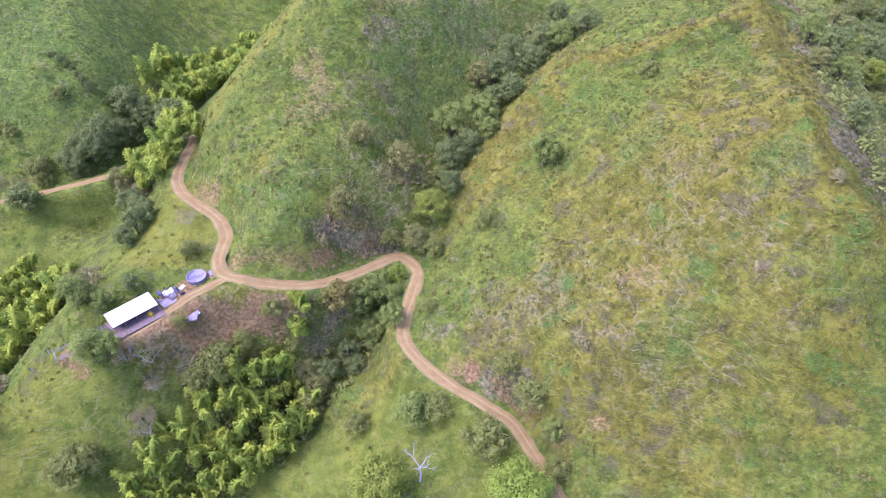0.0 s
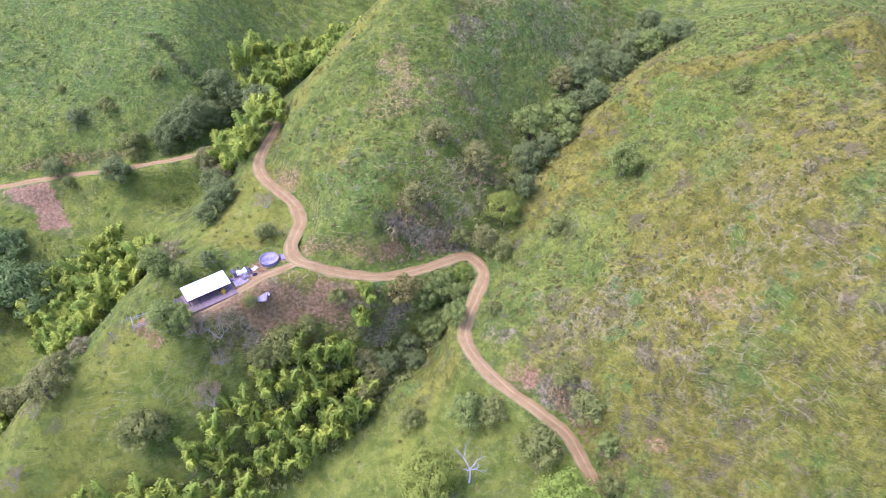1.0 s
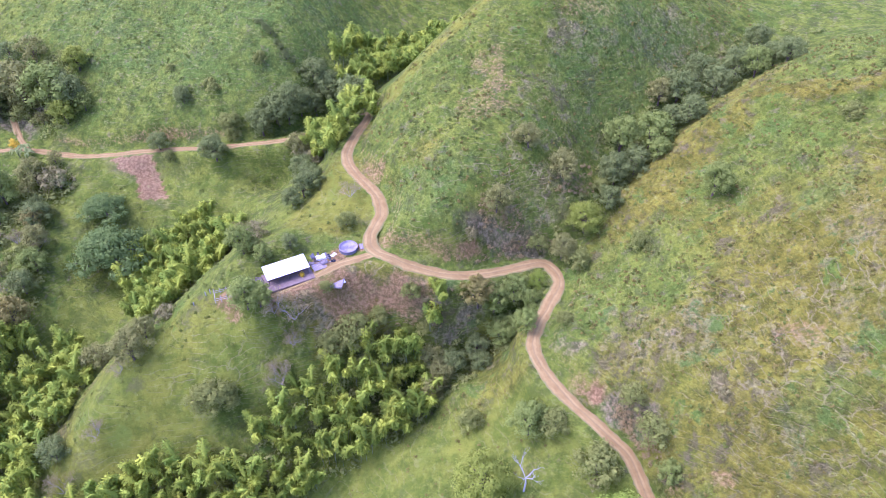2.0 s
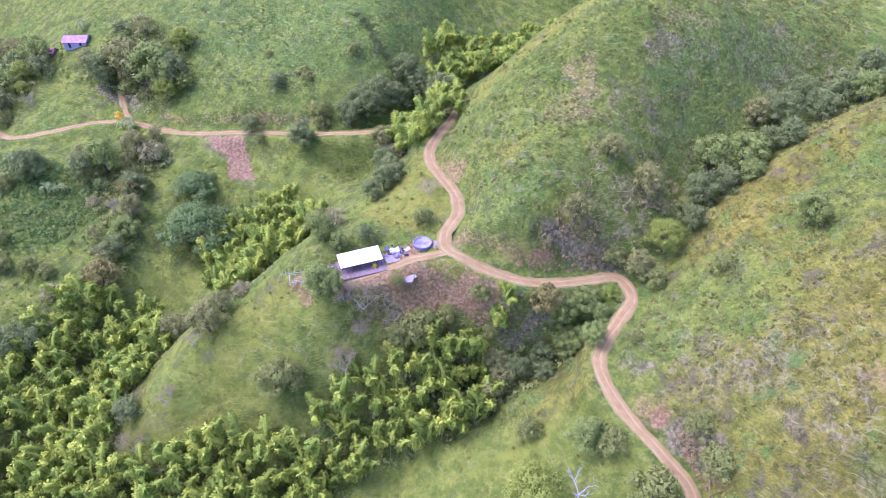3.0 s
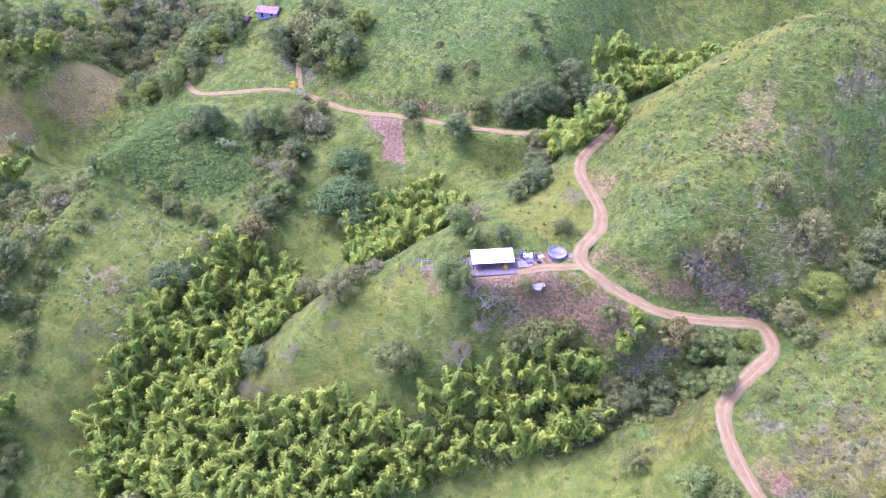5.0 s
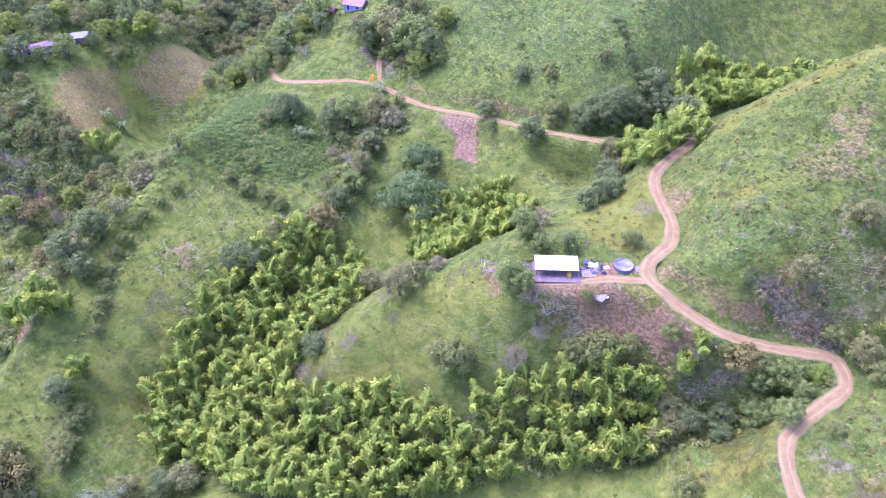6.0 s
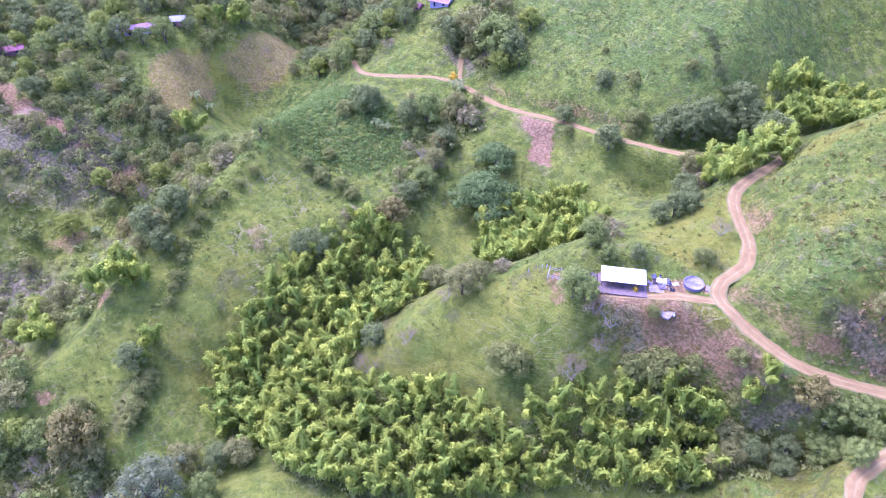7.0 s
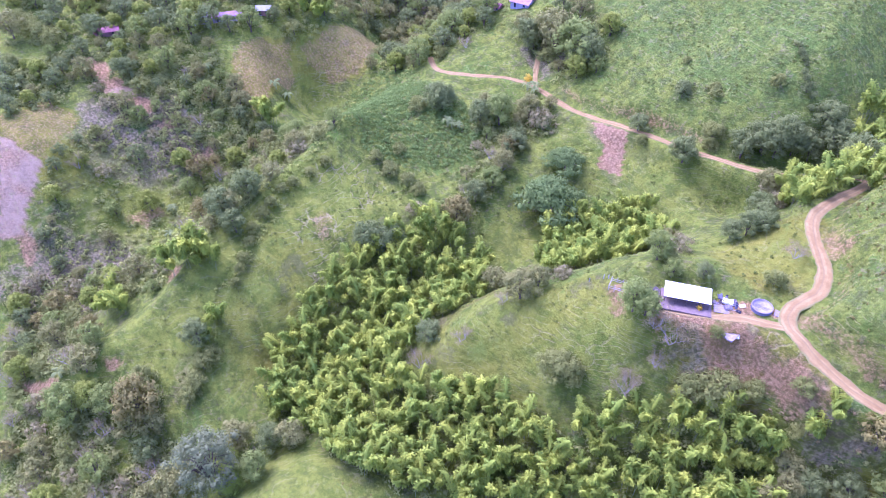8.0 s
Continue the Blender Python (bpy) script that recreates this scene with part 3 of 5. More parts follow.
def leaf_material(name, dark, light, accent=None):
    n = Nodes(name, 0.65)
    p = n.pos()
    dark, light = muted(dark), muted(light)
    c = n.mix(n.ramp(n.island(), 0.0, 1.0, 0.38, 0.78), dark, light)
    c = n.mix(n.ramp(n.noise(p, 0.6, 3), 0.35, 0.65), n.mix(0.35, c, dark), c)
    c = n.mix(n.ramp(n.each(), 0.0, 1.0, 0.0, 0.45), c, muted(accent) if accent else tuple(v * 0.7 for v in light))
    return n.done(c, 0.38)


BARK = plain("bark", (0.17, 0.128, 0.090), 0.9, 3.0, 0.4)
PALE_BARK = plain("pale_bark", (0.44, 0.39, 0.32), 0.85, 3.0, 0.3)
KINDS = {
    # dark leaf, light leaf, tint, crown: height to width, clumps, leaves, leaf size, height of the crown's foot, words
    "round": ((0.066, 0.098, 0.030), (0.150, 0.200, 0.056), None, 0.85, 30, 85, 0.33, 0.16, "round mid-green tree on the hillside"),
    "dull": ((0.070, 0.088, 0.034), (0.165, 0.180, 0.070), None, 0.85, 28, 85, 0.33, 0.14, "dull olive-green tree on the hillside"),
    "dark": ((0.058, 0.084, 0.036), (0.122, 0.160, 0.060), (0.085, 0.115, 0.050), 0.85, 30, 85, 0.33, 0.12, "dense dark green tree"),
    "bright": ((0.080, 0.125, 0.020), (0.165, 0.235, 0.038), None, 0.70, 60, 120, 0.32, 0.20, "broad bright green tree"),
    "yellow": ((0.085, 0.122, 0.022), (0.175, 0.220, 0.040), None, 0.78, 60, 120, 0.32, 0.18, "yellowish green tree with an open crown"),
    "bluegreen": ((0.058, 0.082, 0.050), (0.125, 0.158, 0.096), None, 0.95, 70, 75, 0.32, 0.20, "large blue-green feathery tree"),
    "brown": ((0.080, 0.084, 0.032), (0.158, 0.156, 0.056), None, 0.85, 26, 55, 0.42, 0.28, "brownish green tree with withered leaves"),
    "umbrella": ((0.048, 0.088, 0.034), (0.118, 0.178, 0.062), None, 0.34, 110, 70, 0.30, 0.08, "spreading umbrella-shaped tree on the meadow"),
    "shrub": ((0.072, 0.096, 0.032), (0.150, 0.180, 0.056), None, 0.62, 26, 85, 0.29, 0.0, "low grey-green shrub in the grass"),
    "pale": ((0.105, 0.112, 0.062), (0.180, 0.180, 0.105), None, 0.62, 20, 50, 0.26, 0.0, "pale greyish shrub in the grass"),
    "gold": ((0.220, 0.190, 0.020), (0.450, 0.380, 0.040), None, 0.90, 14, 24, 0.55, 0.0, "small bush with bright yellow leaves"),
}
LEAVES = {k: leaf_material(k + "_leaves", v[0], v[1], v[2]) for k, v in KINDS.items()}


def make_tree(kind, seed, width=8.0, coarse=False):
    """A tapered trunk with limbs under a crown of many small leaf clumps."""
    dark, light, tint, tall, clumps, leaves, size, foot, words = KINDS[kind]
    rnd = random.Random(seed * 31 + len(kind))
    if coarse:
        clumps, leaves, size = int(clumps * 0.75), int(leaves * 0.42), size * 1.35
    is_shrub = foot == 0.0
    ob = tagged(new("shrub" if is_shrub else "tree"), words, "shrub" if is_shrub else "tree")
    high, low = width * (tall + foot), width * foot
    crown, wood = Shape(), Shape()
    lean = Vector((rnd.uniform(-0.06, 0.06), rnd.uniform(-0.06, 0.06), 0)) * width
    top = Vector((0, 0, low + (high - low) * 0.55)) + lean
    base_r = width * (0.012 if is_shrub else 0.028)
    tube(wood, [Vector((0, 0, -0.4)), Vector((0, 0, low * 0.5)) + lean * 0.3, top], [base_r * 1.3, base_r, base_r * 0.4], 6)
    clump(crown, Vector((0, 0, low + (high - low) * (0.42 if is_shrub else 0.5))) + lean, width * 0.34, 130 if not coarse else 50, size * 1.6, rnd, tall * 0.85)
    lobes = [(rnd.uniform(0, 2 * math.pi), rnd.uniform(0.75, 1.15)) for _ in range(5)]
    for i in range(clumps):
        a = 2.399963 * i + rnd.uniform(-0.5, 0.5)
        h = ((i + 0.5) / clumps) ** 0.8
        ring = math.sqrt(max(0.0, 1 - (1.75 * h - 0.75) ** 2)) if not is_shrub else math.sqrt(max(0.0, 1 - (0.95 * h) ** 2))
        if kind == "umbrella":
            ring = (1 - 0.75 * h ** 1.5)
        lobe = max(0.72, max(m * math.cos((a - b) * 0.9) for b, m in lobes))
        r = width * 0.5 * ring * lobe * rnd.uniform(0.62, 0.95)
        c = Vector((r * math.cos(a), r * math.sin(a), low + (high - low) * (0.12 + 0.80 * h) + rnd.uniform(-0.03, 0.03) * width)) + lean
        cr = width * rnd.uniform(0.13, 0.20) * (24 / clumps) ** 0.33
        clump(crown, c, cr, int(leaves * 1.15), size * (1.0 if width < 12 else 1.25), rnd, 0.55 if kind == "umbrella" else 0.8)
        if i % 3 == 0 and not is_shrub:
            tube(wood, [Vector((0, 0, low * rnd.uniform(0.6, 1.1))) + lean * 0.4, (c + top) * 0.5, c], [base_r * 0.5, base_r * 0.3, base_r * 0.12], 4)
        elif is_shrub and i % 4 == 0:
            tube(wood, [Vector((0, 0, 0)), c], [base_r * 0.7, base_r * 0.25], 3)
    part("trunk" if not is_shrub else "stem", wood, BARK, ob)
    part("crown" if not is_shrub else "foliage", crown, LEAVES[kind], ob)
    return ob


def branches(wood, at, way, length, radius, depth, rnd, ends):
    mid = at + way * length * 0.5 + Vector((rnd.uniform(-1, 1), rnd.uniform(-1, 1), rnd.uniform(-0.3, 0.6))) * length * 0.09
    end = at + way * length
    tube(wood, [at, mid, end], [radius, radius * 0.75, radius * 0.5], 4 if depth > 1 else 3)
    if depth == 0:
        ends.append(end)
        return
    for k in range(rnd.choice((2, 3, 3))):
        turn = (way + Vector((rnd.uniform(-1, 1), rnd.uniform(-1, 1), rnd.uniform(-0.2, 0.7))) * 0.75).normalized()
        branches(wood, (mid, end, end)[k], turn, length * rnd.uniform(0.55, 0.8), radius * 0.5, depth - 1, rnd, ends)


TWIG_LEAF = leaf_material("sparse_grey_leaves", (0.110, 0.102, 0.070), (0.185, 0.172, 0.122))


def make_bare_tree(seed, width=7.0):
    rnd = random.Random(seed)
    ob = tagged(new("bare_tree"), "thin grey-lilac tree with only sparse leaves", "tree")
    wood, sparse, ends = Shape(), Shape(), []
    for k in range(4):
        a = k * 1.6 + rnd.uniform(-0.4, 0.4)
        branches(wood, Vector((0, 0, -0.2)), Vector((0.55 * math.cos(a), 0.55 * math.sin(a), 1)).normalized(), width * 0.33, width * 0.012, 3, rnd, ends)
    for e in ends:
        for _ in range(11):
            d = Vector((rnd.uniform(-1, 1), rnd.uniform(-1, 1), rnd.uniform(-0.6, 1))).normalized()
            leaf(sparse, e + d * rnd.uniform(0.1, 0.7), d, rnd.uniform(0.18, 0.32), 0.3, rnd)
    part("trunk", wood, PALE_BARK, ob)
    part("foliage", sparse, TWIG_LEAF, ob, "sparse greyish leaves")
    return ob


def bamboo_material():
    n = Nodes("bamboo_leaves", 0.6)
    p = n.pos()
    tone = n.mix(n.each(), (0.225, 0.345, 0.034), (0.490, 0.545, 0.042))
    c = n.mix(n.ramp(n.noise(p, 1.6, 4, 0.7), 0.36, 0.60, 0.55, 0.0), tone, (0.120, 0.200, 0.036))
    c = n.mix(n.ramp(n.island(), 0.0, 1.0, 0.0, 0.45), c, (0.440, 0.480, 0.036))
    return n.done(c, 0.34)


BAMBOO_LEAF = bamboo_material()
CULM = plain("bamboo_culm", (0.22, 0.26, 0.08), 0.5, 1.0, 0.3)


def make_bamboo(seed, culms=7, tall=12.5):
    """A clump of culms that rise steeply and nod over, each clad in a tapering feathered plume."""
    rnd = random.Random(seed)
    ob = tagged(new("bamboo_clump"), "yellow-green giant bamboo clump with arching plumes", "bamboo")
    for k in range(culms):
        wood, plume = Shape(), Shape()
        a = 2.399963 * k + rnd.uniform(-0.6, 0.6)
        out = Vector((math.cos(a), math.sin(a), 0))
        h, reach, nod = tall * rnd.uniform(0.55, 1.10), rnd.uniform(1.4, 3.6), rnd.uniform(0.8, 2.2)
        foot = Vector((rnd.uniform(-2.4, 2.4), rnd.uniform(-2.4, 2.4), -0.5))

        def on(s):
            return foot + out * (reach * s ** 2.2 + nod * max(0.0, s - 0.7) * 2.0) + Vector((0, 0, h * min(s, 0.94 + 0.3 * (s - 0.94)) - nod * 9.0 * max(0.0, s - 0.76) ** 2))

        tube(wood, [on(i / 9) for i in range(10)], [0.075 - 0.0065 * i for i in range(10)], 4)
        side = out.cross(Vector((0, 0, 1)))
        first, span, girth = 0.46, 0.54, rnd.uniform(1.45, 2.05)

        def body(u):
            return girth * 1.42 * (u + 0.02) ** 0.55 * (1.02 - u) ** 0.50

        def axes(s):
            ahead = (on(s + 0.02) - on(s - 0.02)).normalized()
            return on(s), ahead, ahead.cross(side).normalized()

        # dense leafy heart of the plume, uneven all round
        rows, cols = 8, 7
        for i in range(rows):
            u = i / (rows - 1)
            c, ahead, up = axes(first + span * u)
            ring, face = [], []
            for j in range(cols):
                b = 2 * math.pi * (j + 0.5 * (i % 2)) / cols
                d = side * math.sin(b) + up * math.cos(b)
                ring.append(c + d * body(u) * rnd.uniform(0.25, 0.62) + ahead * rnd.uniform(-0.4, 0.4))
                face.append((d + Vector((rnd.uniform(-0.4, 0.4), rnd.uniform(-0.4, 0.4), 0.35))).normalized())
            start = len(plume.v)
            plume.add(ring, [])
            plume.n.update((start + j, tuple(f)) for j, f in enumerate(face))
            if i:
                plume.f.extend((start - cols + j, start - cols + (j + 1) % cols, start + (j + 1) % cols, start + j) for j in range(cols))
        # drooping leaf sprays, herringbone along the culm
        count = 38
        for i in range(count):
            u = (i + 0.5) / count
            c, ahead, up = axes(first + span * u)
            r = body(u)
            for b in (0.0, 1.57, 3.14, 4.71):
                b += i * 0.7 + rnd.uniform(-0.45, 0.45)
                d = side * math.sin(b) + up * math.cos(b)
                way = (d * 0.85 + ahead * 0.50 + Vector((rnd.uniform(-0.2, 0.2), rnd.uniform(-0.2, 0.2), -0.38))).normalized()
                long = (0.62 + 0.48 * r) * rnd.uniform(0.65, 1.35)
                at = c + d * r * rnd.uniform(0.25, 0.50)
                wide = way.cross(d).normalized() * long * 0.17
                mid = at + way * long * 0.55 + d * long * 0.10
                plume.add([at, mid + wide, at + way * long + Vector((0, 0, -0.30 * long)), mid - wide], [(0, 1, 2, 3)], (d * 0.8 + way * 0.25 + Vector((rnd.uniform(-0.3, 0.3), rnd.uniform(-0.3, 0.3), 0.50))).normalized())
        stem = part("culm", wood, CULM, ob)
        plume.outward()
        part("plume", plume, BAMBOO_LEAF, stem, soft=True)
    return ob


BANANA_LEAF = leaf_material("banana_leaves", (0.065, 0.100, 0.040), (0.135, 0.175, 0.080))


def make_banana(seed):
    rnd = random.Random(seed)
    ob = tagged(new("banana_plant"), "banana plant with broad arching pale green leaves", "plant")
    stem = Shape()
    tube(stem, [Vector((0, 0, -0.3)), Vector((0, 0, 1.2)), Vector((0.1, 0, 2.4))], [0.2, 0.17, 0.09], 6)
    part("stem", stem, CULM, ob)
    for k in range(9):
        a = 2.4 * k + rnd.uniform(-0.3, 0.3)
        out, side = Vector((math.cos(a), math.sin(a), 0)), Vector((-math.sin(a), math.cos(a), 0))
        blade, rows = Shape(), []
        lift = rnd.uniform(0.7, 1.6)
        for i in range(6):
            s = i / 5
            c = Vector((0.1, 0, 2.3)) + out * 2.3 * s + Vector((0, 0, lift * math.sin(s * 2.4) - 1.0 * s * s))
            wd = 0.36 * math.sin(math.pi * (0.08 + 0.9 * s)) ** 0.7
            rows += [c - side * wd + Vector((0, 0, -wd * 0.35)), c, c + side * wd + Vector((0, 0, -wd * 0.35))]
        blade.add(rows, [(3 * i + j, 3 * i + j + 1, 3 * i + j + 4, 3 * i + j + 3) for i in range(5) for j in range(2)])
        part("leaf", blade, BANANA_LEAF, ob)
    return ob


def planter(make, variants, nominal):
    """Sets out copies of a few grown variants, each turned and sized by its place."""
    grown = []

    def plant(x, y, width, rnd, sink=0.15, group="", tall=1.0):
        m = pose(x, y, ground_at(x, y) - sink, 0, 0, rnd.uniform(0, 360)) @ Matrix.Diagonal((width / nominal, width / nominal, width / nominal * tall, 1))
        if len(grown) < variants:
            ob = make(len(grown))
            ob.matrix_basis = m
            grown.append((ob, m))
            got = ob
        else:
            src = grown[rnd.randrange(variants)][0]
            got = copy_thing(src, Matrix.Identity(4))
            got.matrix_basis = m
        if group:
            got["group"] = group
        return got
    return plant


ROUND_A = [(25, 94, 6.5), (-7, 101, 10.4), (-114, 10, 9.7), (-13, 125, 7.0), (-77, 105, 7.2), (-80, 104, 10.0), (-17, 130, 8.5), (-20, 130, 9.4), (-23, 132, 8.5), (-13, 134, 6.1), (-18, 136, 9.3), (-82.5, 118.5, 5.4), (-89, 120, 8.4), (-155, -20, 11.0), (-162, -30, 13.2), (28, 162, 9.5), (14, 182, 7.3), (3, 187, 12.3), (11, 190, 13.3), (107, 172, 7.1), (-166, 120, 9.3), (101, 182, 8.1), (39, 216, 9.7), (-190, 139, 12.0), (-197, 178, 21.0)]
SHRUB_A = [(26, 87, 8.2), (10, 94, 12.9), (-1, 101, 9.0), (21, 101, 10.2), (-22, 104, 8.1), (15, 107, 7.5), (-82, 89, 7.5), (-84, 88, 12.8), (-87, 87, 10.5), (-61, 109, 9.0), (-3.5, 125, 5.5), (-57, 113, 12.7), (-52, 119, 7.6), (-40, 123, 6.1), (-44, 125, 6.8), (-64, 116, 4.2), (-146, 2, 7.2), (-3, 147, 7.9), (-148, 5, 8.0), (12, 149, 7.0), (-87, 122, 7.0), (-15, 151, 7.2), (-152, 8, 8.1), (-67, 138, 6.6), (-154, 12, 7.2), (-157, -8, 9.2), (-1, 170, 6.7), (-169, 26, 4.8), (-172, 29, 4.8), (-175, 31, 5.2), (-179, 35, 4.9)]
SHRUB_B = [(56, 175, 6.6), (-113, 146, 8.6), (-183, 38, 5.3), (-187, 43, 5.4), (-190, 47, 5.5), (-193, 52, 5.1), (-194, 57, 5.6), (-179, 97, 6.9), (-196, 64, 5.2), (-185, 96, 7.0), (-199, 71, 5.3), (-191, 92, 7.1), (-193, 93, 6.3), (-198, 90, 6.3), (-198, 100, 6.4), (-127, 182, 6.2), (-146, 169, 5.5), (-129, 184, 10.0), (-138, 192, 5.9), (-140, 193, 5.6), (-125, 203, 4.6), (-124, 204, 5.1), (-125, 205, 3.4), (-212, 116, 9.0), (-157, 196, 4.0), (-122, 293, 6.2)]
PALE_A = [(10, 92, 3.4), (32, 105, 3.2), (16, 120, 2.5), (-32, 141, 5.2), (83, 120, 4.7), (-107, 104, 7.2), (64, 138, 4.6), (-91, 131, 8.1), (71, 151, 3.9), (-173, -40, 9.1), (-171, 91, 7.9), (69, 186, 3.5), (-95, 178, 9.3), (-101, 182, 10.0), (-178, 150, 12.6)]
BRIGHT_A = [(17, 82, 18.2), (-116, 3, 9.9), (-13, 140, 6.5)]
YELLOW_A = [(-15, 87, 16.8), (-3, 158, 11.2), (-244, 13, 10.4)]
DULL_A = [(-35, 112, 9.3), (-119, 23, 9.2), (-34, 117, 8.5), (-124, -10, 11.9), (-38, 119, 7.8), (-128, 10, 10.3), (-107, 90, 10.7), (-108, 97, 7.1), (-8, 150, 8.7), (-27, 149, 8.4), (-128, 97, 9.7), (-12, 165, 9.3), (-22, 166, 7.6), (-108, 146, 8.3), (99, 169, 6.9), (12, 205, 9.3), (-102, 182, 8.9), (-170, 127, 9.4), (-213, 65, 9.5), (-91, 211, 10.0), (-186, 150, 11.0), (-210, 179, 18.1), (-270, 61, 9.1)]
DARK_A = [(-122, 17, 9.2), (-24, 122, 6.2), (-31, 121, 7.8), (-26, 127, 8.2), (-120, 68, 8.2), (-77.5, 124.5, 5.1), (-159, 10, 10.0), (2, 164, 7.5), (-87, 146, 7.5), (97, 141, 7.6), (-86, 151, 7.7), (3, 176, 10.6), (-85, 155, 7.7), (8, 180, 9.5), (-164, 76, 12.3), (-168, 71, 11.4), (-90, 164, 8.2), (-185, 33, 9.5), (-193, 32, 11.6), (17, 196, 9.1), (21, 196, 9.9), (-97, 172, 9.5), (-164, 112, 9.1), (-196, 42, 10.8), (106, 177, 10.7), (17, 207, 11.3), (28, 211, 11.5), (-129, 172, 10.5), (-130, 173, 8.1), (46, 214, 8.6), (23, 220, 10.9), (-176, 136, 10.6)]
DARK_B = [(-119, 188, 10.3), (34, 221, 11.9), (44, 220, 8.9), (-115, 193, 10.4), (-112, 195, 12.3), (-116, 193, 12.5), (-91, 206, 14.2), (-112, 197, 12.5), (-109, 199, 10.4), (-108, 201, 10.5), (-105, 203, 8.4), (-151, 172, 8.1), (-98, 211, 11.6), (-103, 210, 10.6), (-103, 210, 11.7), (-194, 133, 9.9), (-107, 210, 11.5), (-147, 186, 6.4), (-148, 187, 6.0), (40, 237, 10.5), (-208, 123, 12.9), (-208, 124, 10.2), (-190, 179, 12.8), (-222, 174, 12.4), (157, 242, 15.0)]
BROWN_A = [(-27, 130, 9.4), (-147, -12, 14.2), (-160, 102, 11.2)]
BARE_A = [(-71, 98, 8.8), (-72, 99, 6.0), (-70, 105, 7.5), (-70, 105, 6.3), (-70, 108, 9.6), (-74, 106, 8.8), (-115, 62, 8.2), (-110, 73, 7.3), (-109, 86, 6.3), (-70, 149, 6.9), (-193, 178, 6.6), (-242, 156, 6.7)]
UMBRELLA_A = [(-148, 133, 28.0), (-158, 146, 18.0)]
GOLD_A = [(-71, 117, 1.8), (-204, 162, 3.8)]
BLUEGREEN_A = [(-120, -1, 19.2)]
BAMBOO_LOWER = [(-164, 93), (-145, 104), (-132, 98), (-128, 84), (-128, 69), (-122, 57), (-109, 59), (-92, 73), (-77, 84), (-70, 92), (-62, 105), (-51, 114), (-42, 119), (-38, 113), (-45, 98), (-60, 81), (-74, 59), (-87, 43), (-103, 31), (-136, 22), (-150, 29), (-156, 47), (-163, 67), (-166, 81)]
BAMBOO_MID = [(-131, 116), (-141, 126), (-140, 141), (-130, 155), (-119, 155), (-109, 146), (-110, 130), (-118, 113)]
BAMBOO_BEND = [(-100, 183), (-95, 189), (-82, 185), (-75, 178), (-80, 164), (-92, 175)]
BAMBOO_FAR = [(-104, 215), (-92, 211), (-72, 232), (-58, 262), (-78, 275), (-100, 245)]
BAMBOO_RISE = [(-60, 105), (-51, 115), (-39, 119), (-35, 110), (-40, 99), (-50, 98), (-60, 100)]
FOREST_NEAR = [(-229, -41), (-225, -24), (-173, -17), (-164, -17), (-177, -33), (-175, -38), (-163, -27), (-150, -5), (-141, -10), (-133, -3), (-120, -12), (-150, -54)]
FOREST_MID = [(-308, 8), (-293, 48), (-284, 64), (-267, 58), (-256, 67), (-214, 84), (-207, 67), (-194, 44), (-187, 27), (-196, 13), (-183, 6), (-202, -16), (-225, -25), (-253, -17), (-274, 3), (-280, 13)]
FOREST_TOP = [(-335, -16), (-326, 24), (-306, 53), (-303, 87), (-281, 123), (-269, 132), (-251, 137), (-244, 156), (-245, 174), (-326, 199), (-390, -8)]
COFFEE = [(-251, 122), (-228, 131), (-192, 134), (-180, 124), (-187, 102), (-201, 88), (-221, 85), (-231, 99)]
COFFEE_B = [(-272, 108), (-272, 133), (-244, 135), (-226, 110), (-222, 94)]

rnd = random.Random(5)
PLANTERS = {k: planter(lambda s, k=k: make_tree(k, s + 1, 16.0 if k in ("umbrella", "bluegreen", "bright", "yellow") else 8.0), 3 if k not in ("umbrella", "bluegreen") else 1, 16.0 if k in ("umbrella", "bluegreen", "bright", "yellow") else 8.0) for k in KINDS}
WOODS = {k: planter(lambda s, k=k: make_tree(k, s + 11, 8.0, True), 3, 8.0) for k in ("dark", "round", "dull", "shrub", "yellow", "pale", "brown")}
WOODS["bare"] = planter(lambda s: make_bare_tree(s + 50), 2, 7.0)
PLANTERS["bare"] = planter(lambda s: make_bare_tree(s + 50), 3, 7.0)
bamboo = planter(lambda s: make_bamboo(s + 90), 6, 10.0)
banana = planter(lambda s: make_banana(s + 70), 3, 5.0)

for kind, places in (("round", ROUND_A), ("shrub", SHRUB_A + SHRUB_B), ("pale", PALE_A), ("bright", BRIGHT_A), ("yellow", YELLOW_A), ("dull", DULL_A), ("dark", DARK_A + DARK_B),
                     ("brown", BROWN_A), ("bare", BARE_A), ("umbrella", UMBRELLA_A), ("gold", GOLD_A), ("bluegreen", BLUEGREEN_A)):
    for x, y, width in places:
        PLANTERS[kind](x, y, width, rnd, 0.2, tall=rnd.uniform(0.85, 1.1))


def inside(x, y, ring):
    hit = False
    for (x1, y1), (x2, y2) in zip(ring, ring[1:] + ring[:1]):
        if (y1 > y) != (y2 > y) and x < (x2 - x1) * (y - y1) / (y2 - y1) + x1:
            hit = not hit
    return hit


TRACKS = np.vstack([ROAD_LINE, ROAD_FAR_LINE, DRIVE_LINE])[:, :2]


